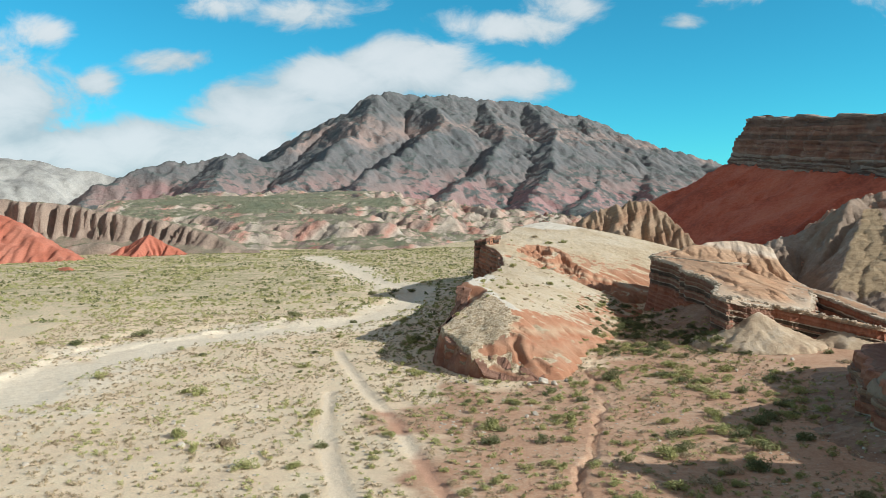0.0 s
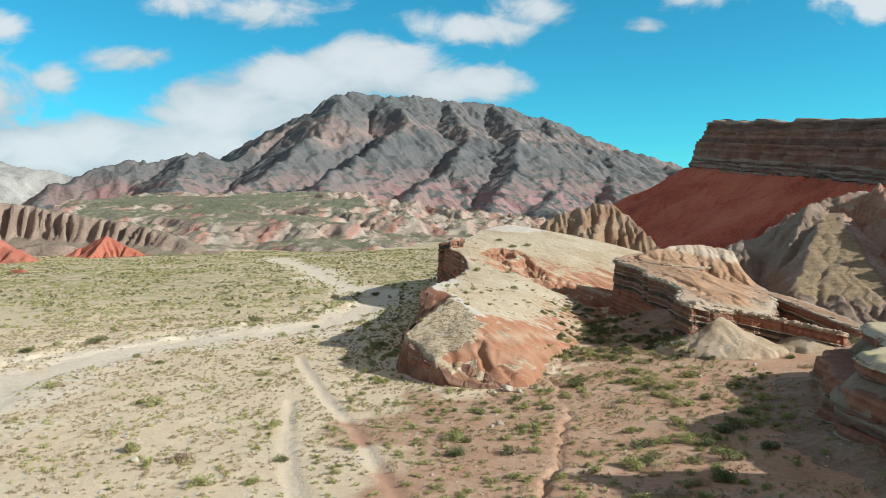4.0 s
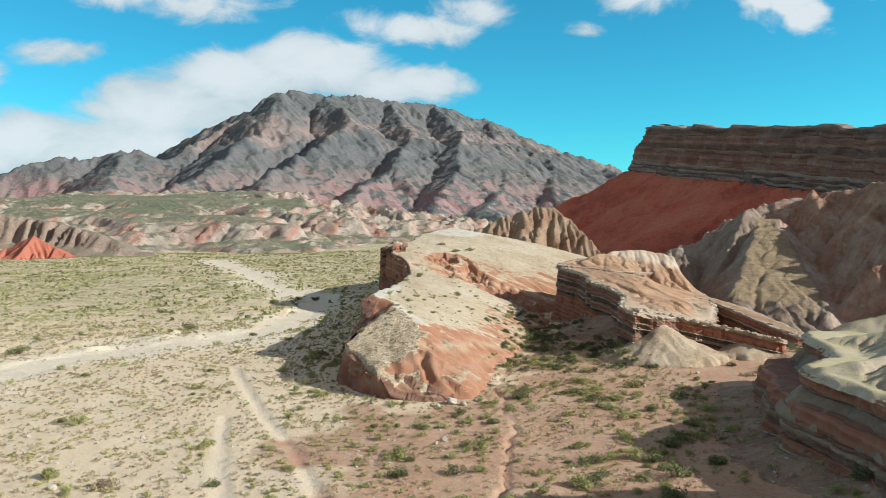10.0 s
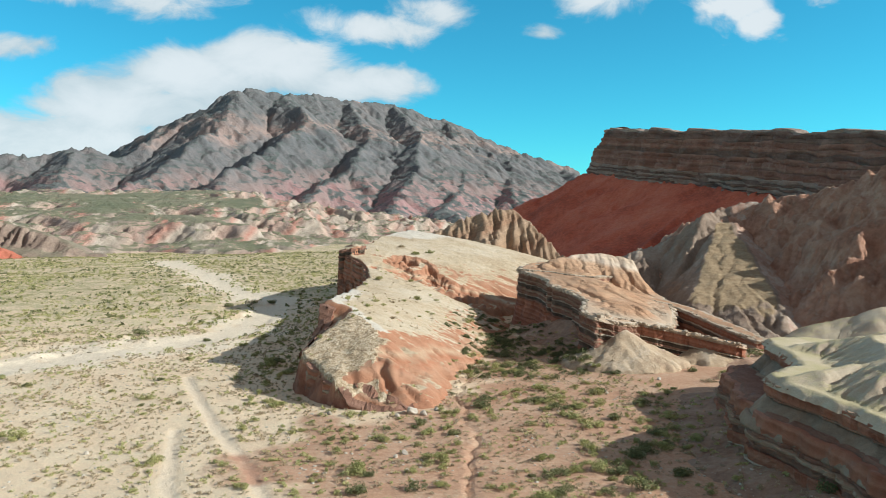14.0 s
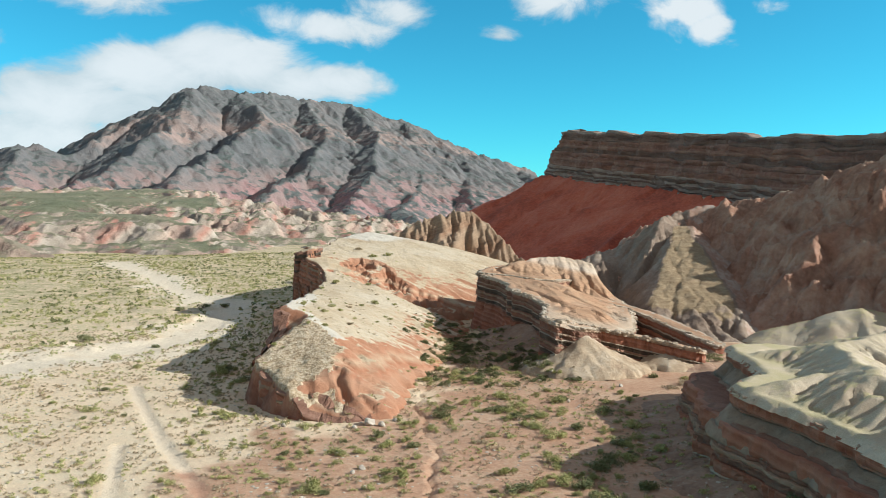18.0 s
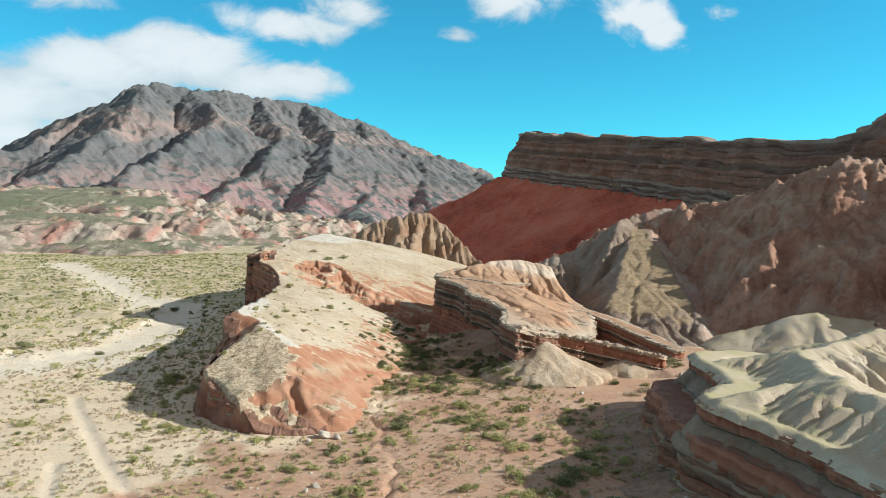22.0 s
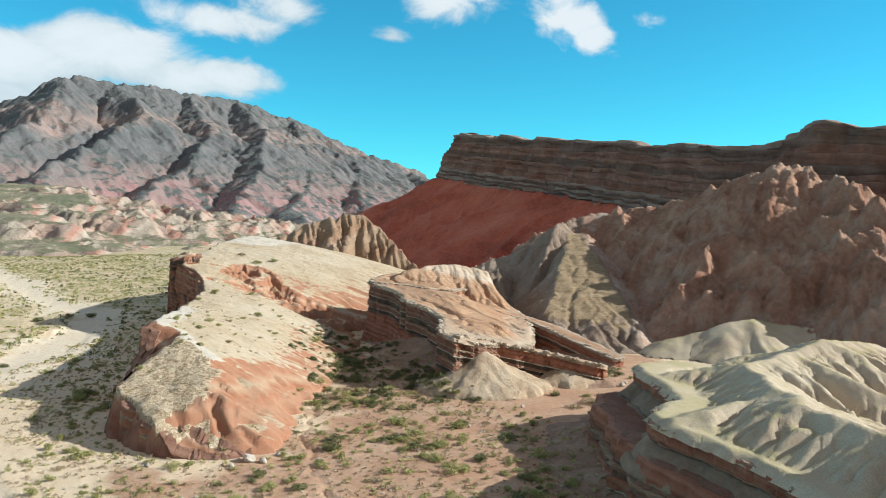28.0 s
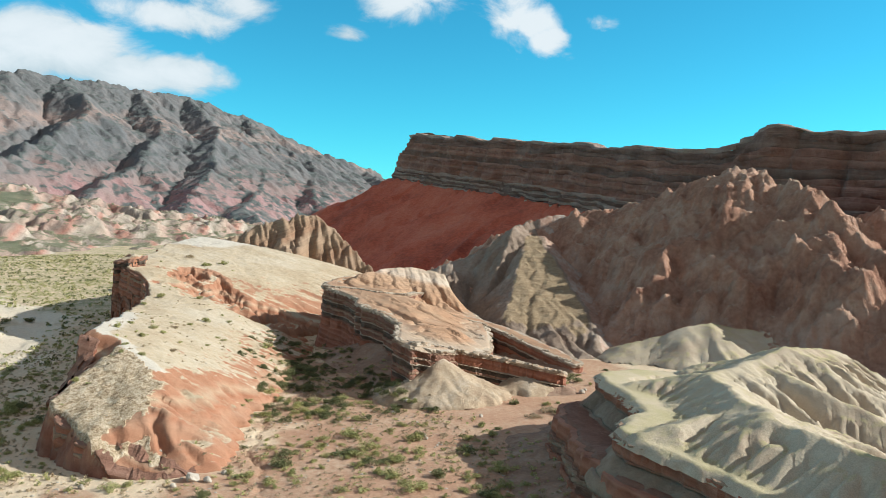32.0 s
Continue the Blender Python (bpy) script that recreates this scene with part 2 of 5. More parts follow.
def rock(name, tones, grain=0.5, sand=None, sand_at=(0.72, 0.9), patch=0.05, bump=0.4, depth=0.5, beds=None, period=10.0, dip=(0, 0), warp=2.0, warp_scale=0.05,
         beds_mix=0.8, pebble=0.0, lines=0.5):
    """Bare rock or earth: three tones in patches and grain, beds in colour along a dip, loose sand where it lies flat."""
    mat, n, pos, normal = begin(name)
    big, small = n.noise(pos, patch, 5.0, 0.6), n.noise(pos, grain, 6.0, 0.65)
    colour = n.ramp(n.math("ADD", n.math("MULTIPLY", big, 0.65), n.math("MULTIPLY", small, 0.35)), [(0.35, tones[0]), (0.5, tones[1]), (0.65, tones[2])])
    relief = n.math("ADD", small, n.math("MULTIPLY", n.noise(pos, grain * 5, 4.0, 0.6), 0.5))
    if beds:
        s = layer_height(n, pos, dip, warp, warp_scale)
        frac = n.math("FRACT", n.math("DIVIDE", s, period))
        band = n.ramp(frac, beds)
        colour = n.mix(beds_mix, colour, n.mix(n.step(small, 0.35, 0.7, 0.0, 0.35), band, tones[1]))
        thin = n.add("ShaderNodeCombineXYZ")
        n.put(thin.inputs[2], n.math("MULTIPLY", s, 1.0))
        fine = n.noise(thin.outputs[0], 14.0 / period, 5.0, 0.7)
        colour = n.mix(lines, colour, n.ramp(fine, [(0.3, (0.45, 0.45, 0.45)), (0.6, (1.15, 1.1, 1.05))]), "MULTIPLY")
        relief = n.math("ADD", relief, n.math("MULTIPLY", fine, 2.4 * lines))
    if pebble:
        vor = n.add("ShaderNodeTexVoronoi")
        vor.inputs["Scale"].default_value = pebble
        n.put(vor.inputs["Vector"], pos)
        colour = n.mix(0.6, colour, n.ramp(vor.outputs["Distance"], [(0.0, (1.3, 1.25, 1.15)), (0.6, (0.5, 0.5, 0.5))]), "MULTIPLY")
        relief = n.math("SUBTRACT", relief, vor.outputs["Distance"])
    if sand:
        lay = n.step(n.math("ADD", up_of(n, normal), n.math("MULTIPLY", n.math("SUBTRACT", small, 0.5), 0.35)), *sand_at)
        colour = n.mix(lay, colour, n.mix(n.step(big, 0.35, 0.65), sand[0], sand[1]))
    speck = n.noise(pos, grain * 9, 2.0, 0.7)
    colour = n.mix(0.35, colour, n.ramp(speck, [(0.35, (0.6, 0.6, 0.6)), (0.65, (1.25, 1.25, 1.25))]), "MULTIPLY")
    return finish(n, mat, colour, 0.93, relief, bump, depth)


RED, BRICK, TAN, CREAM, WHITE, OLIVE, DARK, GREY = (0.36, 0.13, 0.075), (0.29, 0.125, 0.085), (0.42, 0.30, 0.20), (0.58, 0.46, 0.34), (0.66, 0.61, 0.54), (0.33, 0.31, 0.19), (0.09, 0.075, 0.065), (0.30, 0.28, 0.26)
SAND = (0.55, 0.43, 0.32)


def ridge_material():
    """Sandy top, red flanks with faint beds, pale rim, gravel on the nose."""
    mat, n, pos, normal = begin("cream_and_red_earth")

    def attr(key):
        node = n.add("ShaderNodeAttribute")
        node.attribute_name = key
        return node.outputs["Fac"]

    big, small, mid = n.noise(pos, 0.06, 5.0, 0.6), n.noise(pos, 1.0, 6.0, 0.65), n.noise(pos, 0.3, 4.0, 0.6)
    s = layer_height(n, pos, (-0.3, 0.05), 1.4, 0.12)
    flank = n.ramp(n.math("FRACT", n.math("DIVIDE", s, 6.0)), [(0.0, (0.40, 0.185, 0.11)), (0.35, (0.46, 0.27, 0.18)), (0.5, (0.39, 0.17, 0.10)), (0.66, (0.54, 0.40, 0.28)), (0.78, (0.42, 0.21, 0.13)), (1.0, (0.40, 0.185, 0.11))])
    flank = n.mix(n.step(mid, 0.35, 0.65, 0.1, 0.6), flank, (0.44, 0.245, 0.155))
    top = n.ramp(n.math("ADD", n.math("MULTIPLY", big, 0.6), n.math("MULTIPLY", small, 0.4)), [(0.36, (0.45, 0.345, 0.23)), (0.5, (0.555, 0.455, 0.325)), (0.64, (0.63, 0.55, 0.435))])
    lay = n.step(n.math("ADD", up_of(n, normal), n.math("MULTIPLY", n.math("SUBTRACT", mid, 0.5), 0.22)), 0.80, 0.90)
    lay = n.math("MULTIPLY", lay, n.math("SUBTRACT", 1.0, n.step(n.math("ADD", attr("bare"), n.math("MULTIPLY", n.math("SUBTRACT", mid, 0.5), 0.6)), 0.3, 0.7, 0.0, 0.9)))
    colour = n.mix(lay, flank, top)
    colour = n.mix(attr("crag"), colour, n.mix(n.step(mid, 0.35, 0.65), (0.25, 0.10, 0.065), (0.36, 0.17, 0.115)))
    clump, fleck = n.noise(pos, 0.8, 5.0, 0.8), n.noise(pos, 2.4, 4.0, 0.8)
    gravel = n.ramp(n.math("ADD", n.math("MULTIPLY", clump, 0.5), n.math("MULTIPLY", fleck, 0.5)), [(0.40, (0.20, 0.13, 0.075)), (0.46, (0.44, 0.325, 0.205)), (0.52, (0.64, 0.505, 0.35)), (0.60, (0.78, 0.68, 0.53))])
    g = n.step(n.math("ADD", attr("gravel"), n.math("MULTIPLY", n.math("SUBTRACT", mid, 0.5), 0.5)), 0.4, 0.6)
    colour = n.mix(g, colour, gravel)
    rim = n.step(n.math("ADD", attr("rim"), n.math("MULTIPLY", n.math("SUBTRACT", mid, 0.5), 0.7)), 0.4, 0.7)
    colour = n.mix(n.math("MULTIPLY", rim, 0.85), colour, n.mix(small, (0.58, 0.52, 0.44), (0.72, 0.68, 0.61)))
    speck = n.noise(pos, 7.0, 3.0, 0.7)
    colour = n.mix(0.4, colour, n.ramp(speck, [(0.35, (0.6, 0.6, 0.6)), (0.65, (1.25, 1.25, 1.25))]), "MULTIPLY")
    relief = n.math("ADD", small, n.math("SUBTRACT", n.math("MULTIPLY", speck, 0.4), n.math("MULTIPLY", g, n.math("MULTIPLY", fleck, -1.6))))
    return finish(n, mat, colour, 0.94, relief, 0.55, 0.4)


M_RIDGE = ridge_material()
M_BROWN = rock("brown_red_badland", [(0.37, 0.185, 0.13), (0.60, 0.35, 0.25), (0.74, 0.53, 0.41)], 0.6, sand=[(0.66, 0.46, 0.34), (0.66, 0.50, 0.37)], sand_at=(0.88, 1.0), patch=0.06, bump=1.0, depth=1.8)


def spur_material():
    """Grey clay with the left flank's shade in its tones, a pebbly olive face with thin level streaks, pinkish and
    lighter on the sunny side.
    """
    mat, n, pos, normal = begin("olive_grey_clay")

    def attr(key):
        node = n.add("ShaderNodeAttribute")
        node.attribute_name = key
        return node.outputs["Fac"]

    big, small, fleck = n.noise(pos, 0.08, 5.0, 0.6), n.noise(pos, 0.7, 6.0, 0.7), n.noise(pos, 3.2, 4.0, 0.8)
    mixed = n.math("ADD", n.math("MULTIPLY", big, 0.6), n.math("MULTIPLY", small, 0.4))
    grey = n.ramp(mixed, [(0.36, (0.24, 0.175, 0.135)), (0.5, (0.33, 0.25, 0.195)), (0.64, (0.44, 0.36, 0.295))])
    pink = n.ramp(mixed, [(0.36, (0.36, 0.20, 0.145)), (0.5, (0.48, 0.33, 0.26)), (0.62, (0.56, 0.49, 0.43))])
    s = layer_height(n, pos, (0, 0), 1.6, 0.25)
    level = n.add("ShaderNodeCombineXYZ")
    n.put(level.inputs[2], s)
    streak = n.noise(level.outputs[0], 1.1, 5.0, 0.8)
    tan = n.ramp(n.math("ADD", n.math("MULTIPLY", streak, 0.35), n.math("ADD", n.math("MULTIPLY", fleck, 0.35), n.math("MULTIPLY", small, 0.3))), [(0.38, (0.20, 0.14, 0.085)), (0.5, (0.38, 0.28, 0.175)), (0.62, (0.52, 0.41, 0.28))])
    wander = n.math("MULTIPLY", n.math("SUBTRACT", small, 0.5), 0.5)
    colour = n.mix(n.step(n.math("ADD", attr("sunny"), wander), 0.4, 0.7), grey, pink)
    colour = n.mix(n.step(n.math("ADD", attr("face"), wander), 0.35, 0.65), colour, tan)
    relief = n.math("ADD", small, n.math("MULTIPLY", fleck, 0.6))
    return finish(n, mat, colour, 0.94, relief, 0.8, 0.7)


M_OLIVE = spur_material()
M_PALE = rock("pale_yellow_clay", [(0.45, 0.355, 0.265), (0.53, 0.445, 0.335), (0.60, 0.53, 0.42)], 0.7, sand=[(0.47, 0.41, 0.24), (0.57, 0.48, 0.35)], sand_at=(0.87, 0.96), patch=0.09, bump=0.5, depth=0.3)
M_REDSLOPE = rock("red_scree", [(0.30, 0.075, 0.05), (0.62, 0.155, 0.09), (0.72, 0.25, 0.16)], 0.5, patch=0.02, bump=0.7, depth=1.2)
M_TAN = rock("tan_fluted_earth", [(0.25, 0.16, 0.11), (0.36, 0.25, 0.17), (0.46, 0.36, 0.27)], 0.25, patch=0.03, bump=0.7, depth=1.0,
             beds=[(0.0, (0.40, 0.29, 0.20)), (0.4, (0.46, 0.36, 0.27)), (0.6, (0.30, 0.16, 0.10)), (1.0, (0.40, 0.29, 0.20))], period=16, dip=(0.35, 0.0), beds_mix=0.5)
# the greys lean to blue: distance haze is mixed into the tones
M_MOUNT = rock("hazy_grey_mountain", [(0.105, 0.116, 0.124), (0.165, 0.167, 0.172), (0.36, 0.285, 0.265)], 0.03, sand=[(0.115, 0.135, 0.13), (0.155, 0.165, 0.162)], sand_at=(0.82, 0.93), patch=0.006, bump=0.8, depth=9,
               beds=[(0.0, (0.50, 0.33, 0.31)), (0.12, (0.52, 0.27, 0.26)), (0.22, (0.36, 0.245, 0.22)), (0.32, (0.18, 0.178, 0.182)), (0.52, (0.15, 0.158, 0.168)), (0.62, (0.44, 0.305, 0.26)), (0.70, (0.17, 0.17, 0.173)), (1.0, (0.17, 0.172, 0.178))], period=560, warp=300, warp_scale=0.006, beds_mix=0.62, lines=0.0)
M_FOOT = rock("striped_foothill", [(0.24, 0.20, 0.16), (0.44, 0.35, 0.28), (0.62, 0.52, 0.44)], 0.12, sand=[(0.20, 0.21, 0.13), (0.27, 0.25, 0.17)], sand_at=(0.90, 0.97), patch=0.014, bump=0.9, depth=3,
              beds=[(0.0, (0.60, 0.46, 0.38)), (0.2, (0.25, 0.235, 0.20)), (0.4, (0.66, 0.58, 0.50)), (0.55, (0.56, 0.22, 0.17)), (0.7, (0.26, 0.215, 0.20)), (0.85, (0.60, 0.40, 0.34)), (1.0, (0.60, 0.46, 0.38))],
              period=60, dip=(0.7, 0.3), warp=24, warp_scale=0.012, beds_mix=0.66, lines=0.3)
M_GREYM = rock("pale_grey_mountain", [(0.22, 0.215, 0.21), (0.40, 0.39, 0.37), (0.56, 0.54, 0.51)], 0.03, patch=0.006, bump=0.6, depth=12)
M_FLUTE = rock("dark_fluted_cliff", [(0.22, 0.165, 0.135), (0.34, 0.26, 0.21), (0.42, 0.33, 0.27)], 0.08, sand=[(0.28, 0.24, 0.18), (0.22, 0.2, 0.14)], sand_at=(0.8, 0.95), patch=0.02, bump=0.6, depth=3)
# cloud shade on the distant hill is put into these dark tones
M_FAR = rock("cloud_shaded_hill", [(0.05, 0.075, 0.085), (0.07, 0.10, 0.11), (0.10, 0.13, 0.13)], 0.02, patch=0.004, bump=0.5, depth=10)
M_REDHILL = rock("bright_red_hill", [(0.38, 0.12, 0.075), (0.47, 0.165, 0.11), (0.51, 0.22, 0.155)], 0.1, patch=0.02, bump=0.4, depth=1.5)


def ground_material():
    mat, n, pos, normal = begin("valley_floor")

    def attr(key):
        node = n.add("ShaderNodeAttribute")
        node.attribute_name = key
        return node.outputs["Fac"]

    big, mid, small = n.noise(pos, 0.012, 5.0, 0.6), n.noise(pos, 0.09, 5.0, 0.6), n.noise(pos, 1.1, 5.0, 0.7)
    colour = n.ramp(n.math("ADD", n.math("MULTIPLY", mid, 0.55), n.math("MULTIPLY", small, 0.45)), [(0.32, (0.64, 0.49, 0.345)), (0.5, (0.80, 0.64, 0.465)), (0.68, (0.86, 0.73, 0.56))])
    red = n.ramp(n.math("ADD", n.math("MULTIPLY", mid, 0.5), n.math("MULTIPLY", small, 0.5)), [(0.35, (0.42, 0.24, 0.155)), (0.5, (0.53, 0.33, 0.225)), (0.66, (0.62, 0.46, 0.34))])
    colour = n.mix(n.step(n.math("ADD", attr("red"), n.math("MULTIPLY", n.math("SUBTRACT", mid, 0.5), 0.8)), 0.25, 0.75), colour, red)
    # thin dry grass and low scrub between the shrubs
    scrub = n.math("MULTIPLY", attr("scrub"), n.step(n.math("ADD", n.math("MULTIPLY", small, 0.6), n.math("MULTIPLY", mid, 0.4)), 0.42, 0.56))
    colour = n.mix(n.math("MULTIPLY", scrub, 0.72), colour, n.ramp(big, [(0.4, (0.27, 0.255, 0.11)), (0.6, (0.36, 0.315, 0.17))]))
    pale = n.mix(n.step(small, 0.35, 0.65), (0.72, 0.62, 0.49), (0.84, 0.74, 0.60))
    colour = n.mix(n.step(n.math("ADD", attr("wash"), n.math("MULTIPLY", n.math("SUBTRACT", mid, 0.5), 1.1)), 0.25, 0.75, 0.0, 0.8), colour, pale)
    lane = n.mix(n.step(attr("red"), 0.3, 0.7), (0.74, 0.62, 0.48), (0.54, 0.31, 0.215))
    colour = n.mix(n.math("MULTIPLY", n.step(attr("lane"), 0.35, 0.7), 0.75), colour, lane)
    speck = n.noise(pos, 5.0, 3.0, 0.75)
    colour = n.mix(0.5, colour, n.ramp(speck, [(0.33, (0.62, 0.6, 0.56)), (0.62, (1.2, 1.2, 1.2))]), "MULTIPLY")
    return finish(n, mat, colour, 0.95, n.math("ADD", small, n.math("MULTIPLY", speck, 0.5)), 0.5, 0.35)


M_GROUND = ground_material()

# ---------------------------------------------------------------- the valley floor
WASH = [(-130, 90, 13), (-76, 137, 12), (-78, 160, 11), (-67, 195, 10), (-50, 212, 10), (-35, 221, 11), (-21, 242, 11), (-12, 300, 7), (-9, 326, 7), (-24, 356, 7), (-40, 406, 7), (-64, 505, 9), (-100, 625, 12)]
LANE = [(-24, 180, 1.1), (-21, 167, 1.0), (-14, 139, 1.0), (-8, 119, 1.0), (-4, 101, 1.0), (0, 85, 1.0), (6, 60, 1.0)]
LANE_TWO = [(-20, 138, 0.8), (-17, 113, 1.1), (-14, 97, 1.2), (-11, 85, 1.3), (-6, 60, 1.3)]
GULLY = [(34, 176, 0.3), (27, 150, 0.35), (26, 136, 0.45), (24.5, 124, 0.55), (23, 117, 0.5), (19.5, 103, 0.5), (16, 93, 0.6), (14, 75, 0.6)]


def spread(lo, hi, fine_lo, fine_hi, step, growth=1.06):
    out = list(np.arange(fine_lo, fine_hi + step / 2, step))
    for sign, end in ((1, hi), (-1, lo)):
        at, s = (out[-1], step) if sign > 0 else (out[0], step)
        while (end - at) * sign > 0:
            s *= growth
            at += sign * s
            out.append(at) if sign > 0 else out.insert(0, at)
    return np.array(out)


def floor_height(X, Y):
    z = 0.25 * fbm(X / 18, Y / 18, 4, 3) + 0.06 * fbm(X / 1.7, Y / 1.7, 2, 8)
    z = z + 1.5 * fbm(X / 160, Y / 160, 3, 5) * smooth(np.hypot(X, Y), 180, 600)
    d, side, (w,), _ = crest(X, Y, WASH)
    d = d + 2.5 * fbm(X / 9, Y / 9, 3, 11)
    z = z - 0.45 * (1 - smooth(d, w * 0.4, w * 0.8))
    z = z + 0.6 * smooth(fbm(X / 16, Y / 16, 3, 13), -0.05, 0.4) * smooth(d, w * 0.72, w * 0.85) * (side > 0) * (1 - smooth(d, 40, 160))
    for line, cut in ((LANE, 0.22), (LANE_TWO, 0.2)):
        d, _, (w,), _ = crest(X, Y, line)
        d = d + 0.25 * fbm(X / 3, Y / 3, 2, 4)
        z = z - cut * (1 - smooth(d, w * 0.7, w))
    d, _, (w,), _ = crest(X + 1.2 * fbm(X / 6, Y / 6, 2, 2), Y, GULLY)
    z = z - (0.55 + 0.5 * fbm(X / 14, Y / 14, 2, 23)) * (1 - smooth(d, w * 0.3, w * 0.9))
    return z + 12 * smooth(Y, 800, 1700)


gx, gy = np.meshgrid(spread(-4700, 4700, -88, 66, 0.55), spread(-900, 4700, 72, 205, 0.55))
gz = floor_height(gx, gy)
d, side, (w,), _ = crest(gx, gy, WASH)
a_wash = 0.9 - 0.9 * smooth(d + 13 * fbm(gx / 16, gy / 12, 5, 11, 0.6), w * 0.2, w * 2.6)
d, _, (w,), _ = crest(gx, gy, LANE)
a_lane = 1 - smooth(d + 0.25 * fbm(gx / 3, gy / 3, 2, 4), w * 0.85, w * 1.15)
d2, _, (w,), _ = crest(gx, gy, LANE_TWO)
a_lane = np.maximum(a_lane, 1 - smooth(d2 + 0.4 * fbm(gx / 3, gy / 3, 2, 6), w * 0.7, w * 1.3))
RED_RING = [(-9, 122), (0, 145), (10, 141), (30, 160), (36, 200), (42, 260), (58, 245), (66, 200), (90, 200), (125, 205), (150, 150), (140, 30), (0, 30), (-6, 88)]
a_red = smooth(inside(gx, gy, RED_RING) + 9 * fbm(gx / 14, gy / 14, 4, 21), -7, 12)
a_scrub = np.clip(0.2 + smooth(np.hypot(gx, gy), 170, 400) * 1.05, 0, 1.4) * (1 - a_wash) * (1 - 0.6 * a_red)
ground = grid_mesh("ground", gx, gy, gz, M_GROUND, attrs={"wash": a_wash, "lane": a_lane, "red": a_red, "scrub": a_scrub})
tagged(ground, "sandy desert valley floor with dry wash and reddish soil", "ground", kind="structure")


SURFACES = []


def height_at(x, y):
    """The highest of the land's near sheets over each place."""
    z = floor_height(x, y)
    for x0, y0, step, Z in SURFACES:
        fx, fy = (x - x0) / step, (y - y0) / step
        ok = (fx >= 0) & (fy >= 0) & (fx < Z.shape[1] - 1) & (fy < Z.shape[0] - 1)
        ix, iy = np.where(ok, fx, 0).astype(int), np.where(ok, fy, 0).astype(int)
        u, v = np.where(ok, fx - ix, 0), np.where(ok, fy - iy, 0)
        h = (Z[iy, ix] * (1 - u) + Z[iy, ix + 1] * u) * (1 - v) + (Z[iy + 1, ix] * (1 - u) + Z[iy + 1, ix + 1] * u) * v
        z = np.where(ok, np.maximum(z, h), z)
    return z


def land(name, X, Y, Z, mat, label, category, keep_above=-0.6, attrs=None):
    if Y[0, 0] < 400:
        SURFACES.append((X[0, 0], Y[0, 0], X[0, 1] - X[0, 0], Z))
    ob = grid_mesh(name, X, Y, Z, mat, Z > keep_above, attrs)
    return tagged(ob, label, category)


# ---------------------------------------------------------------- the pale ridge with its overhanging knob
# crest: x, y, height, width of the dip slope behind it
CREST_ONE = [(-3, 130, 12.6, 34), (1, 160, 13.2, 34), (4.7, 186, 14.4, 34), (8.5, 205, 14.2, 35), (13, 230, 13.3, 39), (18, 250, 13.8, 44), (20.5, 270, 15.5, 54), (17, 291, 20.6, 72), (22, 306, 22, 80), (30, 330, 25, 90), (45, 360, 27, 95), (62, 395, 24, 90), (80, 440, 12, 60)]
EDGE_WEST = [(2.6, 155), (0, 161.5), (-0.3, 166), (0.6, 173), (2.2, 181), (3.6, 188), (7, 197), (9.5, 210), (12.5, 225), (16.5, 243), (19.5, 260), (20, 276), (15.5, 286), (12.6, 292), (13.6, 299), (17.5, 304), (24, 312)]
EDGE_ONE = EDGE_WEST + [(30, 330), (45, 360), (62, 395), (80, 440), (100, 480), (220, 500), (220, 200), (60, 120), (15, 142), (9.5, 144.5), (5.5, 149)]
PEAK = [(12.8, 290), (16, 287), (20, 290), (21.5, 298), (17.5, 303), (13.6, 299)]
X, Y = plot(-14, 130, 128, 470, 0.45)
wx, wy = X + 1.0 * fbm(X / 7, Y / 7, 4, 31), Y + 1.0 * fbm(X / 7 + 40, Y / 7, 4, 32)
d, side, (zc, w), along = crest(wx, wy, CREST_ONE)
fall = np.clip(d / w, 0, 1.4) * (side < 0)
dip_slope = zc * (1 - 0.45 * fall - 0.55 * fall**2)
soft = dip_slope
for k in (12, 9, 7, 5, 4, 3, 2):
    p = np.pad(soft, k, mode="edge")
    soft = (p[k:-k, k:-k] + p[2 * k:, k:-k] + p[:-2 * k, k:-k] + p[k:-k, 2 * k:] + p[k:-k, :-2 * k]) / 5
dip_slope = dip_slope + (soft - dip_slope) * smooth(d, 5, 14)
facet = 7.1 + 0.168 * (wx + 0.2) + 0.251 * (wy - 164.3) + 0.14 * fbm(X / 2.2, Y / 2.2, 3, 29)
bank = -0.852 * (wx + 0.2) + 0.524 * (wy - 164.3)                # west of this line the nose falls off steeply
bank = np.where(wy > 190, -5.0, bank)
facet = np.where(wy > 190, 60.0, facet - 0.8 * np.maximum(bank, 0) * smooth(wy, 160, 166) * (1 - smooth(wy, 180, 188)))            # gravelly face of the nose
apron = 9.6 + 0.66 * (wy - 158.5) + 0.02 * (wx - 12.4)            # red front
flank = 9.6 - 0.66 * (wx - 12.4) + 0.24 * np.minimum(wy - 158.5, 20) + 0.6 * np.maximum(wy - 178.5, 0)             # red side towards the gully
furrow = ridged((X + 0.25 * Y) / 3.4 + 0.4 * fbm(X / 5, Y / 5, 2, 35), Y / 22, 2, 36) - 0.75
apron = apron + 0.7 * furrow * smooth(Y, 145, 150)
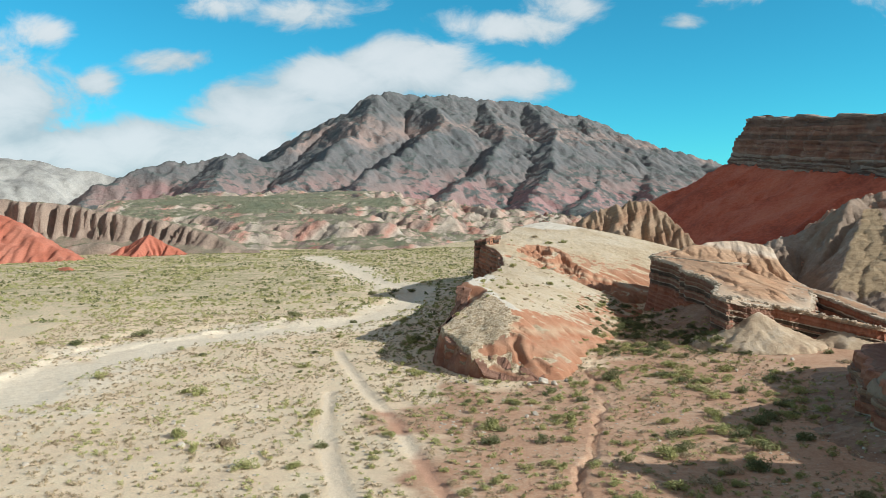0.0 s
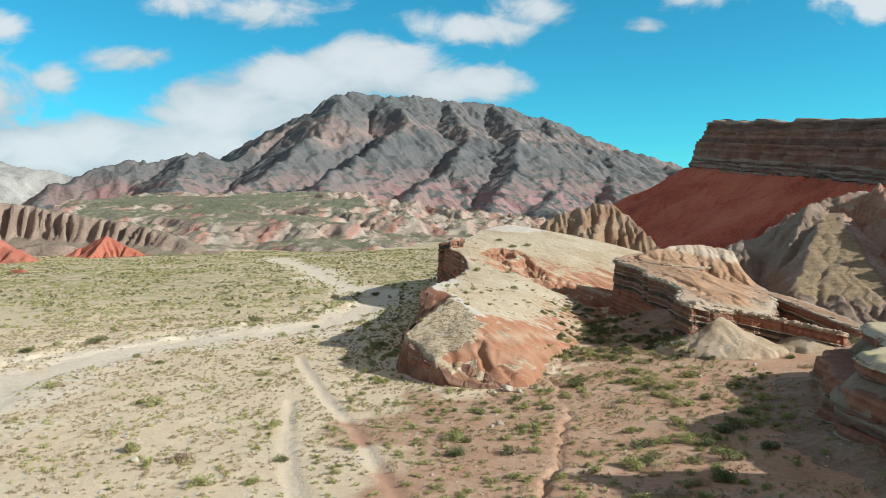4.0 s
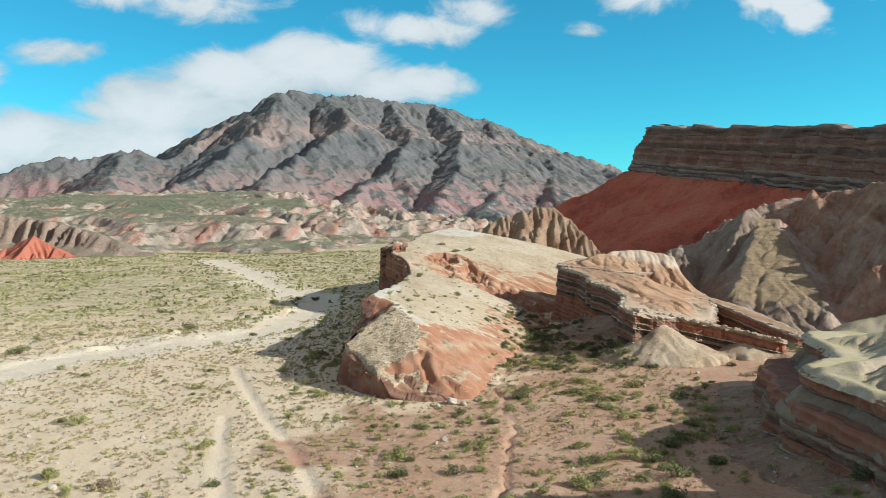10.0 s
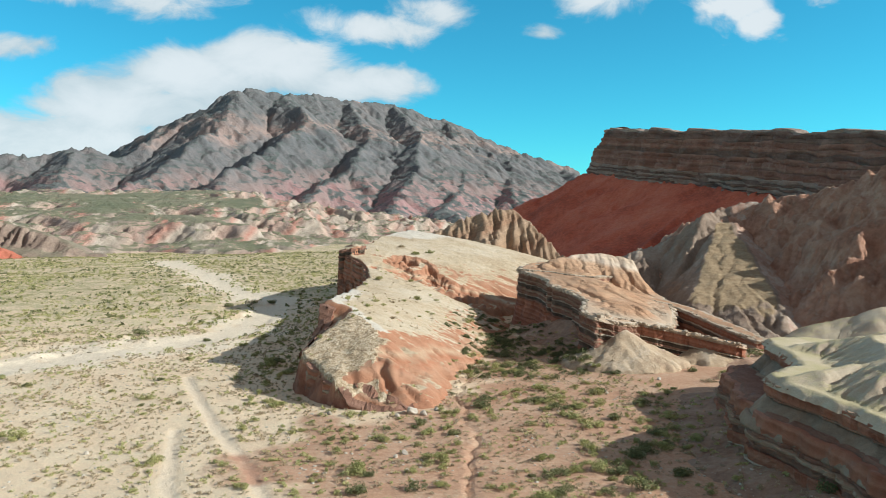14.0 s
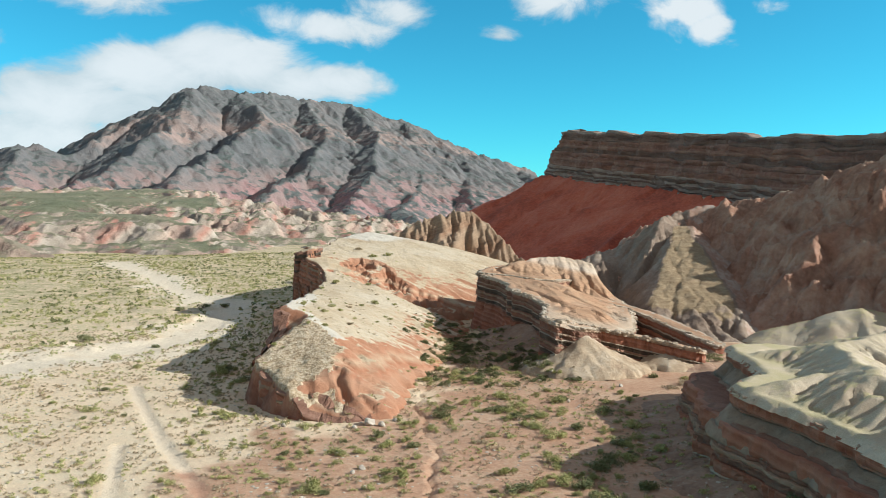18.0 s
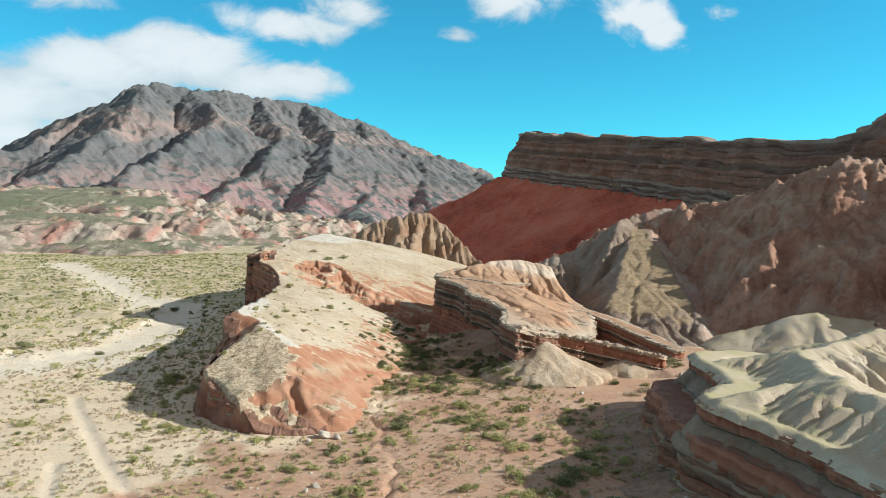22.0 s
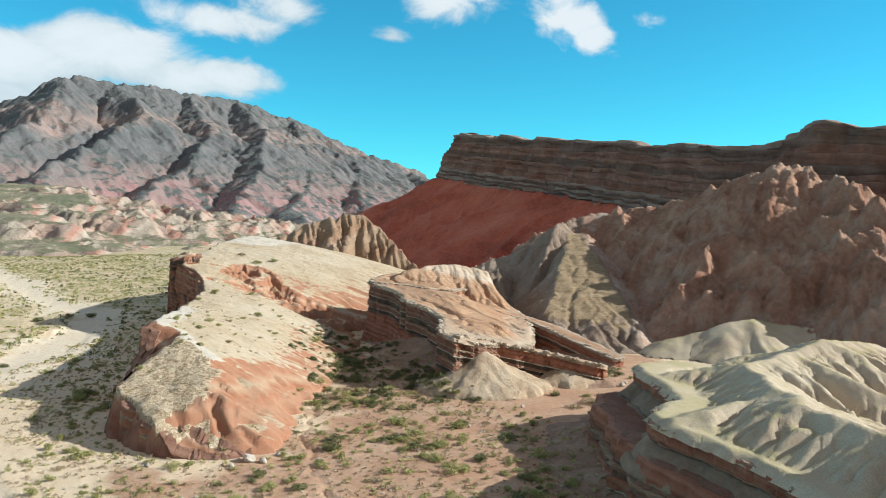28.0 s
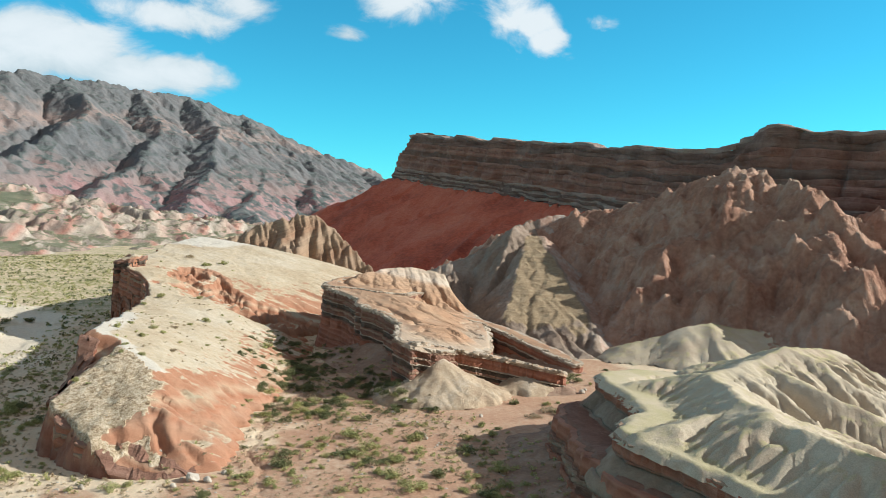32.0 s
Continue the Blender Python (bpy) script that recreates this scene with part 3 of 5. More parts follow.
for line, deep, wide in (([(12.6, 161, 0), (13.2, 156, 0), (13.0, 152.5, 0), (14.6, 148.5, 0)], 1.3, 0.7), ([(14.6, 157.5, 0), (14.2, 154, 0), (13.2, 152, 0)], 0.9, 0.5), ([(15.4, 159, 0), (16.9, 154, 0), (17.0, 150, 0), (18.6, 146, 0)], 1.4, 0.6), ([(19, 157, 0), (20.4, 152, 0), (22, 148, 0)], 0.7, 0.6)):
    dr, _, _, _ = crest(X + 0.5 * fbm(X / 2, Y / 2, 2, 28), Y, line)
    apron = apron - 0.6 * deep * (1 - smooth(dr, 0.1, wide + 0.3))
rill = ridged((Y + 0.35 * X) / 4.2 + 0.5 * fbm(X / 8, Y / 8, 2, 37), X / 26, 3, 38) - 0.85
flank = flank + 0.9 * rill + 0.5 * (ridged((Y + 0.5 * X) / 1.7 + 0.4 * fbm(X / 4, Y / 4, 2, 27), X / 12, 2, 26) - 0.8)
Z = np.minimum.reduce([dip_slope, facet, apron, flank])
which = np.argmin([dip_slope, facet, apron, flank], 0)
Z = Z + 0.8 * rill * smooth(fall, 0.45, 0.8) * (which == 0)
inn = inside(wx, wy, EDGE_ONE)
lip = np.clip(Z, 0, 40)
cliffs = lip * smooth(inn, -0.7 - 0.03 * lip, 0.1) * (0.8 + 0.2 * smooth(inn, -3, 0))
cliffs = np.where(Y < 168, lip * np.clip(1 + (inn + 0.5 * fbm(X / 1.6, Y / 1.6, 3, 24) - 0.3) / 2.3, 0, 1), cliffs)
Z = np.where(inn > 0.1, Z, np.maximum(cliffs, np.minimum(0.12 * lip, 1.5) + 0.42 * inn))
Z = Z + 0.6 * (ridged(along / 3.5, inn / 9, 3, 43) - 0.9) * (inn < -0.5) * smooth(Z, 0.3, 3)
# the scarp that has slipped out of the dip slope
d2, s2, (cut,), al2 = crest(X + 7 * fbm(X / 13, Y / 13, 5, 39, 0.55), Y + 7 * fbm(X / 13, Y / 13, 5, 40, 0.55), [(34, 299, 0.0), (43, 293, 3.0), (50, 287, 4.6), (59, 278, 5.6), (70, 270, 5.4), (82, 263, 3.0)])
cut = cut * np.clip(0.8 + 0.9 * fbm(X / 9, Y / 9, 3, 44), 0.2, 1.5)
slump = (s2 < 0) * smooth(cut, 0.3, 1.5)
Z = Z - slump * cut * smooth(d2, 0.0, 9.5) * (1 - smooth(d2, 12, 34)) + 1.5 * slump * (ridged(X / 5 + 0.5 * fbm(X / 5, Y / 5, 2, 30), Y / 8, 4, 34, 0.6) - 0.9) * smooth(d2, 0.3, 3) * (1 - smooth(d2, 12, 26))
Z = Z + 0.22 * fbm(X / 5, Y / 5, 4, 41) + 0.1 * fbm(X / 1.3, Y / 1.3, 2, 42)
rim = (which == 0) * np.maximum(1 - smooth(inn, 1.5, 6.5), 1 - smooth(facet - dip_slope, 0.4, 2.4)) * smooth(Y, 155, 165) * (1 - smooth(Y, 205, 250)) + smooth(Y, 318, 345) * (1 - smooth(d, 8, 30)) * 0.9
streak = fbm((Y + 0.4 * X) / 2.6, (X - 0.4 * Y) / 22, 3, 46)
bare = np.maximum((which == 2) * 1.0, (which == 3) * np.clip(0.62 + 0.75 * streak, 0, 1))
bare = np.maximum(bare, (which == 1) * smooth(bank, -0.3, 0.6))
bare = np.maximum(bare, smooth(fall, 0.5, 0.85) * (1 - smooth(Y, 190, 240)) * np.clip(0.6 + 0.8 * streak, 0, 1))
bare = np.maximum(bare, slump * (1 - smooth(d2 + 9 * fbm(X / 6, Y / 6, 3, 33), 10, 24)))
peak = inside(X, Y, PEAK)
Z = np.where(peak > 0.1, np.maximum(Z, 21.9 + 0.15 * (X - 15) + 1.1 * fbm(X / 3.2, Y / 3.2, 3, 45) - 1.5 * (1 - smooth(peak, 0, 1.2))), Z)
Z = Z - 1.3 * (1 - smooth(Z, -0.3, 0.9))
gravel = np.maximum((which == 1) * smooth(inn, -0.1, 0.3) * (1 - smooth(bank + 0.8 * fbm(X / 2, Y / 2, 2, 25), -0.3, 0.6)), (which == 2) * (1 - smooth(np.abs(Z - 2.9 + 0.12 * (X - 8) + 1.6 * fbm(X / 4, Y / 4, 3, 47)), 0.8, 1.5)) * smooth(inn, -0.1, 0.3) * (1 - smooth(X + 2 * fbm(X / 3, Y / 3, 2, 48), 12, 16)))
ridge_one = land("rock_ridge", X, Y, Z, M_RIDGE, "pale sandy ridge with red eroded flanks and shaded cliff", "ridge", attrs={"rim": rim, "gravel": gravel, "bare": bare, "crag": smooth(-inn, 0.1, 0.6)})

# ---------------------------------------------------------------- the brown badland hill with the olive spur below the cliffs
X, Y = plot(66, 330, 70, 345, 1.3)


def cone(pts, slope, power=1.0):
    d, _, (z,), _ = crest(X, Y, pts)
    return z - slope * d**power


E0 = np.maximum.reduce([
    cone([(150, 322, 26), (156, 305, 35), (165, 298, 37), (175, 290, 39.5), (186, 280, 42), (194, 268, 45.5), (199, 258, 50), (203, 250, 53), (208, 244, 55), (217, 247, 55)], 0.62),
    cone([(208, 244, 55), (197, 222, 42), (182, 203, 26), (168, 188, 11)], 0.70),
    cone([(214, 244, 55), (212, 224, 50), (207, 210, 46), (203, 198, 41), (203, 182, 32), (208, 162, 20)], 0.7),
    cone([(186, 280, 41), (172, 256, 26), (158, 232, 11)], 0.75),
    cone([(258, 200, 56), (275, 140, 52), (285, 90, 50)], 0.62),
])
brow = crest(X, Y, [(150, 322, 0), (165, 298, 0), (186, 280, 0), (203, 250, 0), (217, 247, 0)])[0]
sway = 6 * fbm(X / 24, Y / 24, 3, 50)
E0 = E0 + 3.0 * fbm(X / 28, Y / 28, 4, 51, 0.55) + 4.2 * (0.95 - ridged((X + sway) / 22, (Y - sway) / 22, 4, 55, 0.55)) * smooth(E0, 6, 18) * smooth(brow, 2, 24)
H = erode(np.maximum(E0, -2 + 0.03 * (X - 66) + 0.5 * fbm(X / 20, Y / 20, 3, 54)), 1.3, 0.04, 7, 0.5, 2.4) - 7 * np.exp(-(((X - 136) / 24) ** 2) - ((Y - 250) / 30) ** 2)
X, Y, H = refine(X, Y, H, 2)
sway = 2.0 * fbm(X / 6, Y / 6, 3, 59)
H = H + (0.5 * fbm(X / 3.0, Y / 3.0, 3, 53, 0.7) + 1.5 * (0.9 - ridged((X + sway) / 8, (Y + sway) / 8, 4, 60, 0.6))) * smooth(H, 2, 9)
H = erode(H, 0.65, 0.03, 3, 0.5, 2.0) - 5 * np.exp(-(((X - 156) / 30) ** 2) - ((Y - 190) / 18) ** 2)
hill = land("badland_hill", X, Y, H, M_BROWN, "brown red eroded badland hill under a cliff", "hill", -0.5)

X, Y = plot(76, 182, 190, 325, 0.7)
ahead, across = -0.44 * (X - 154) - 0.898 * (Y - 287), 0.898 * (X - 154) - 0.44 * (Y - 287)
wide = 2.0 + 0.17 * np.clip(ahead, 0, 62) + 0.9 * fbm(X / 9, Y / 9, 4, 49)
face = 30.5 - 0.355 * np.maximum(ahead, 0) - 0.5 * np.maximum(-ahead, 0) - 0.8 * np.maximum(-across - wide, 0) - 0.6 * np.maximum(across - wide, 0)
E0 = np.maximum.reduce([
    face + 0.5 * fbm(X / 7, Y / 7, 3, 48),
    cone([(147, 289, 33.5), (154, 296, 35), (161, 299, 36), (172, 296, 39)], 0.9) + 1.2 * fbm(X / 8, Y / 8, 4, 56),
    cone([(147, 289, 33.5), (136, 277, 22), (124, 266, 11)], 0.75) + 1.2 * fbm(X / 8, Y / 8, 4, 57),
    cone([(158, 287, 29.5), (152, 265, 16), (142, 240, 8), (136, 226, 3)], 0.8) + 0.8 * fbm(X / 6, Y / 6, 4, 58),
    cone([(92, 276, 12), (110, 290, 16), (130, 296, 22), (150, 294, 29.5)], 0.5) + 1.3 * fbm(X / 12, Y / 12, 4, 56),
])
a_face = smooth(wide - np.abs(across), -0.6, 1.2) * smooth(ahead, -3, 2) * (1 - smooth(ahead + 8 * fbm(X / 12, Y / 12, 3, 44), 62, 74)) * smooth(face - E0 + 1.2, 0, 0.8)
H = erode(np.maximum(E0, -2), 0.7, 0.035, 8, 0.5, 1.6)
H = H + a_face * 0.7 * np.maximum(E0 - H, 0) + (0.5 * fbm(X / 3.0, Y / 3.0, 4, 57, 0.65) + 0.8 * (ridged((X + Y) / 7 + 0.4 * fbm(X / 6, Y / 6, 2, 46), (Y - X) / 16, 4, 45, 0.6) - 0.9)) * smooth(H, 1, 4) * (1 - 0.75 * a_face)
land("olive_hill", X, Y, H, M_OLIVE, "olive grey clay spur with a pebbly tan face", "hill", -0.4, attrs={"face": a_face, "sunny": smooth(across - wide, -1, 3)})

X, Y = plot(118, 200, 168, 225, 0.9)
E0 = np.maximum(cone([(138, 204, 5), (148, 199, 8), (156, 197, 10.2), (168, 192, 8), (182, 186, 9)], 0.42), cone([(156, 197, 10.2), (150, 186, 5), (146, 178, 2)], 0.5)) + 0.8 * fbm(X / 9, Y / 9, 3, 58)
land("pale_mound", X, Y, erode(np.maximum(E0, -1), 0.9, 0.03, 5, 0.5, 1.0), M_PALE, "pale yellow smooth clay mound", "mound", 0.4)

# ---------------------------------------------------------------- mesa cliff, its red scree and plateau
WALL = [(520, 760), (400, 700), (290, 672), (238, 655), (226, 632), (234, 545), (247, 455), (246, 400), (243, 330), (240, 285), (241, 262), (252, 228), (266, 180), (280, 110), (300, 20), (330, -120)]


def bed(y):
    """Height of the cliff's foot: the beds dip towards the near end."""
    return 41 + 0.107 * (np.clip(y, 330, 640) - 395) + 0.02 * (np.minimum(y, 330) - 330)


X, Y = plot(90, 330, 60, 760, 2.0)
d, side, _, _ = crest(X, Y, [(*p, 0) for p in WALL])
foot = bed(Y) + 1
Z = foot - 0.53 * d + 5.0 * fbm(X / 70, Y / 70, 2, 64) * smooth(d, 5, 40) + 2.4 * fbm(X / 26, Y / 26, 4, 61) + 1.6 * (ridged(Y / 16 + fbm(X / 20, Y / 20, 2, 63), X / 60, 3, 62) - 0.8)
dr, _, (zr,), _ = crest(X, Y, [(246, 476, 47), (216, 450, 33.5), (192, 431, 21.5), (172, 415, 11)])
Z = np.maximum(Z, zr - 0.62 * dr)                      # a spur of scree that catches the sun
Z = np.where(side < 0, Z, foot)
scree_sheet = (X, Y, Z)

mesa = tagged(new("mesa_cliff"), "dark brown banded cliff of a flat-topped mesa in shade", "cliff")
SURFACES.append((scree_sheet[0][0, 0], scree_sheet[1][0, 0], 2.0, scree_sheet[2]))
part_scree = grid_mesh("red_scree", *scree_sheet, M_REDSLOPE, scree_sheet[2] > -0.5, parent=mesa)
tagged(part_scree, "smooth bright red scree slope")
pts = np.array(WALL, float)
seg = np.hypot(*np.diff(pts, axis=0).T)
run = np.r_[0, np.cumsum(seg)]
S = np.arange(0, run[-1], 2.2)
px, py = np.interp(S, run, pts[:, 0]), np.interp(S, run, pts[:, 1])
for _ in range(6):
    px[1:-1], py[1:-1] = (px[:-2] + 2 * px[1:-1] + px[2:]) / 4, (py[:-2] + 2 * py[1:-1] + py[2:]) / 4
tx, ty = np.gradient(px), np.gradient(py)
ln = np.hypot(tx, ty)
ox, oy = ty / ln, -tx / ln      # outwards: to the line's right
top_rise = 3.0 * fbm(S / 70, S * 0, 3, 71) + 7.5 * np.maximum(0, 1 - np.abs(py - 267) / 40) ** 1.3
LAYERS, z0 = 16, 0.0
rng = random.Random(4)
thick = [rng.uniform(1.1, 1.9) for _ in range(7)] + [rng.uniform(2.2, 4.2) for _ in range(LAYERS - 8)] + [1.6]
scale = 37 / sum(thick)
LAYER_MATS = []
for k, tones in enumerate([[(0.17, 0.10, 0.08), (0.28, 0.175, 0.14), (0.42, 0.29, 0.24)], [(0.23, 0.115, 0.085), (0.39, 0.205, 0.155), (0.58, 0.37, 0.29)], [(0.33, 0.225, 0.185), (0.49, 0.36, 0.30), (0.62, 0.49, 0.42)]]):
    LAYER_MATS.append(rock("cliff_bed_%d" % k, tones, 0.45, patch=0.09, bump=1.0, depth=1.2, beds=[(0.0, tones[1]), (0.5, tones[0]), (1.0, tones[2])], period=5.0, dip=(0, 0.107), warp=2.5, warp_scale=0.05, beds_mix=0.4, lines=0.3, ))
PICK = [2, 0, 2, 0, 2, 0, 2, 1, 1, 1, 0, 1, 1, 0, 0, 2]
for k in range(LAYERS):
    t = thick[k] * scale
    lo, hi = z0, z0 + t
    z0 = hi
    lean = -lo * 0.40 + rng.uniform(-0.3, 0.3)
    rows = []
    for f, out in ((0.0, 0.0), (0.1, 0.3), (0.35, 0.5), (0.7, 0.45), (0.94, 0.25), (1.0, -0.1), (1.0, -9.0)):
        wob = 5.0 * fbm(S / 75, S * 0, 2, 75) + 3.2 * fbm(S / 26, S * 0 + 0.25 * lo / 8, 4, 72) + 1.8 * fbm(S / 10, S * 0 + (k + f) * 0.35, 5, 73, 0.62) - 3.2 * smooth(ridged(S / 24, S * 0 + 0.03 * k, 2, 77), 0.85, 1.35) + 1.1 * np.round(1.5 * fbm(S / 6, S * 0 + 0.22 * k, 2, 78))
        rise = top_rise * smooth(np.full_like(S, hi if f > 0.5 else lo), 18, 37)
        rows.append(np.stack([px + ox * (lean + out * 0.8 + wob), py + oy * (lean + out * 0.8 + wob), bed(py) + lo + f * t + rise + 1.3 * fbm(S / 22, S * 0 + (k + round(f)) * 0.4, 4, 74)], -1))
    G = np.array(rows)
    ob = grid_mesh("rock_layer", G[..., 0], G[..., 1], G[..., 2], LAYER_MATS[PICK[k]], parent=mesa)

X, Y = plot(200, 620, -140, 780, 5.0)
hold = inside(X, Y, WALL + [(620, -120), (620, 780)])
grid_mesh("plateau", X, Y, bed(Y) + 34.0 - 6 * (1 - smooth(hold, 18, 26)) + 0.8 * fbm(X / 40, Y / 40, 3, 76), M_TAN, hold > 19, parent=mesa)
rows = [np.stack([px + ox * (-4 - 0.4 * h), py + oy * (-4 - 0.4 * h), bed(py) + h + top_rise * float(smooth(h, 18, 37))], -1) for h in (-3, 12, 18, 24, 30, 36)]
G = np.array(rows)
grid_mesh("core", G[..., 0], G[..., 1], G[..., 2], LAYER_MATS[0], parent=mesa)

# ---------------------------------------------------------------- tan fluted hill in front of the red scree
X, Y = plot(40, 200, 360, 480, 1.3)
d, side, (zc,), _ = crest(X, Y, [(49, 420, 21), (62, 421, 26), (75, 420, 29), (89, 420, 35), (101, 420, 36.5), (111, 419, 35.5), (116, 414, 32), (122, 404, 22), (129, 394, 11)])
E0 = zc - np.where(side > 0, 1.7, 0.78) * d
E0 = E0 + 1.5 * fbm(X / 15, Y / 15, 4, 81)
E0 = E0 + 3.0 * (ridged((X + 3 * fbm(X / 12, Y / 12, 2, 83)) / 11, Y / 30, 3, 84, 0.6) - 0.9) * smooth(E0, 3, 12)
H = erode(np.maximum(E0, -2), 1.3, 0.09, 9, 0.5, 2.2)
X, Y, H = refine(X, Y, H, 2)
H = H + 1.1 * (ridged((X + 1.5 * fbm(X / 5, Y / 5, 2, 85)) / 5, Y / 13, 3, 86, 0.6) - 0.9) * smooth(H, 2, 8)
land("fluted_hill", X, Y, H + 0.4 * fbm(X / 5, Y / 5, 3, 82), M_TAN, "tan fluted clay hill with furrowed flanks", "hill", -0.5)

# ---------------------------------------------------------------- the far side of the valley
X, Y = plot(-560, 300, 700, 1640, 5.5)
E0 = np.maximum.reduce([
    cone([(-424, 1000, 35), (-433, 1250, 55), (-410, 1350, 67), (-297, 1400, 72), (-218, 1400, 71), (-135, 1350, 62), (-69, 1200, 40), (-16, 1000, 18), (20, 900, 4)], 0.10),
    cone([(-306, 900, 24), (-242, 950, 30), (-153, 980, 36), (-90, 900, 22), (-38, 850, 9)], 0.22),
    cone([(-297, 1400, 72), (-260, 1100, 52), (-230, 860, 20)], 0.16), cone([(-135, 1350, 62), (-120, 1080, 42), (-110, 830, 12)], 0.16),
])
E0 = E0 + 9 * fbm(X / 110, Y / 110, 4, 91) + 4.0 * fbm(X / 30, Y / 30, 3, 92)
d, side, (zc,), _ = crest(X, Y, [(-560, 1420, 66), (-420, 1380, 65), (-344, 1290, 59), (-225, 1240, 57), (-147, 1240, 55), (-64, 1190, 49), (-1, 1100, 32), (39, 1000, 15), (102, 950, 6)])
E0 = np.maximum(E0, zc - np.where(side < 0, 0.165 * d, -0.05 * d + 0.2 * d * smooth(X, -90, -20)) * (zc > 8) - (zc <= 8) * d)
bench = 60 + 0.08 * (Y - 1300)                         # a level terrace with scrub on it
E0 = np.where(E0 > bench, bench + 0.12 * (E0 - bench), E0)
E0 = E0 + 13 * (ridged((X + 20 * fbm(X / 70, Y / 70, 2, 96)) / 75, Y / 130, 4, 97, 0.6) - 0.95) * smooth(E0, 4, 20) * (1 - smooth(E0 - bench, -9, -2))
H = erode(np.maximum(E0, -4 + 16 * smooth(Y, 780, 1700)), 5.5, 0.26, 9, 0.5, 1.6)
X, Y, H = refine(X, Y, H, 2)
H = H + (1.0 * fbm(X / 14, Y / 14, 4, 93, 0.6) + 3.4 * (ridged(X / 30 + 0.5 * fbm(X / 30, Y / 30, 3, 95), Y / 55, 4, 94, 0.6) - 0.9)) * smooth(H, 3, 16) * (1 - smooth(H - 60 - 0.08 * (Y - 1300), -8, -2))
H = np.where((Y < 712) | (H < 0.6), np.minimum(H, -1.5), H)
foothill_sheet = (X, Y, H)

X, Y = plot(-1500, 1900, 1240, 3940, 12.0)
E0 = np.maximum.reduce([
    cone([(-1000, 2500, 170), (-872, 2600, 226), (-797, 2650, 222), (-700, 2700, 249), (-648, 2750, 240), (-592, 2800, 232), (-523, 2900, 283), (-448, 3000, 348), (-364, 3100, 417), (-315, 3200, 488), (-278, 3250, 522), (-112, 3350, 546), (45, 3450, 552),
          (140, 3500, 541), (288, 3550, 536), (392, 3600, 539), (552, 3650, 489), (719, 3700, 440), (909, 3700, 355), (1103, 3700, 298), (1273, 3700, 247), (1610, 3700, 120)], 0.62),
    cone([(-89, 3330, 536), (16, 2900, 374), (-131, 2450, 220), (-232, 1950, 86)], 0.5), cone([(-253, 3200, 506), (-276, 2800, 347), (-359, 2400, 204), (-423, 2000, 95)], 0.5),
    cone([(185, 3450, 512), (235, 2900, 322), (130, 2450, 174), (-15, 1900, 58), (-40, 1500, 22), (-30, 1300, 8)], 0.45), cone([(386, 3550, 520), (439, 3050, 352), (342, 2500, 180), (211, 1950, 56), (150, 1500, 22), (120, 1300, 8)], 0.45),
    cone([(628, 3640, 450), (604, 3000, 255), (466, 2400, 108), (336, 1950, 50), (290, 1500, 24), (260, 1300, 8)], 0.42), cone([(899, 3660, 341), (781, 3000, 193), (625, 2400, 92)], 0.4), cone([(1200, 3700, 260), (1150, 3000, 120), (1100, 2500, 40)], 0.34),
    cone([(-687, 2650, 243), (-652, 2350, 157), (-579, 2000, 93)], 0.45),
    cone([(-700, 2000, 70), (-450, 1900, 85), (-260, 1850, 80), (-150, 1800, 50)], 0.2),
    cone([(60, 1600, 26), (40, 1300, 8)], 0.3), cone([(210, 1650, 30), (200, 1320, 9)], 0.3),
])
E0 = E0 + 12 * fbm(X / 520, Y / 520, 3, 101) * smooth(E0, 0, 250) + 9 * fbm(X / 150, Y / 150, 4, 102)
sway = 60 * fbm(X / 260, Y / 260, 3, 106)
E0 = E0 + 15 * (ridged((X + 0.35 * Y + sway) / 210, (Y - sway) / 420, 4, 107, 0.55) - 0.95) * smooth(E0, 30, 120) * (1 - 0.75 * smooth(E0, 430, 540))
H = erode(np.maximum(E0, -10 + 22 * smooth(Y, 1500, 2600)), 12.0, 0.16, 9, 0.5, 1.3)
X, Y, H = refine(X, Y, H, 2)
H = H + (1.8 * fbm(X / 30, Y / 30, 4, 103, 0.6) + 8.0 * (ridged((X + 0.3 * Y) / 80 + 0.4 * fbm(X / 90, Y / 90, 3, 105), Y / 190, 5, 104, 0.6) - 0.9)) * smooth(H, 6, 50)
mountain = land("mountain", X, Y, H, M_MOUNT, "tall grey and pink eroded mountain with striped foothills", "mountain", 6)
tagged(grid_mesh("foothill", *foothill_sheet, M_FOOT, foothill_sheet[2] > -1.0, parent=mountain), "striped pink and grey eroded foothill")

X, Y = plot(-2700, -850, 2200, 3500, 18.0)
E0 = cone([(-2300, 2500, 180), (-1973, 2600, 215), (-1669, 2700, 245), (-1534, 2800, 254), (-1422, 2850, 252), (-1285, 2900, 222), (-1123, 2900, 174), (-982, 2900, 122), (-860, 2900, 60)], 0.42)
E0 = E0 + 20 * fbm(X / 240, Y / 240, 5, 111)
H = erode(np.maximum(E0, -10), 18.0, 0.3, 12, 0.5, 0.95)
X, Y, H = refine(X, Y, H, 2)
land("pale_mountain", X, Y, H + 4 * fbm(X / 60, Y / 60, 4, 112, 0.6) * smooth(H, 15, 60), M_GREYM, "pale grey rocky mountain range", "mountain", 4)

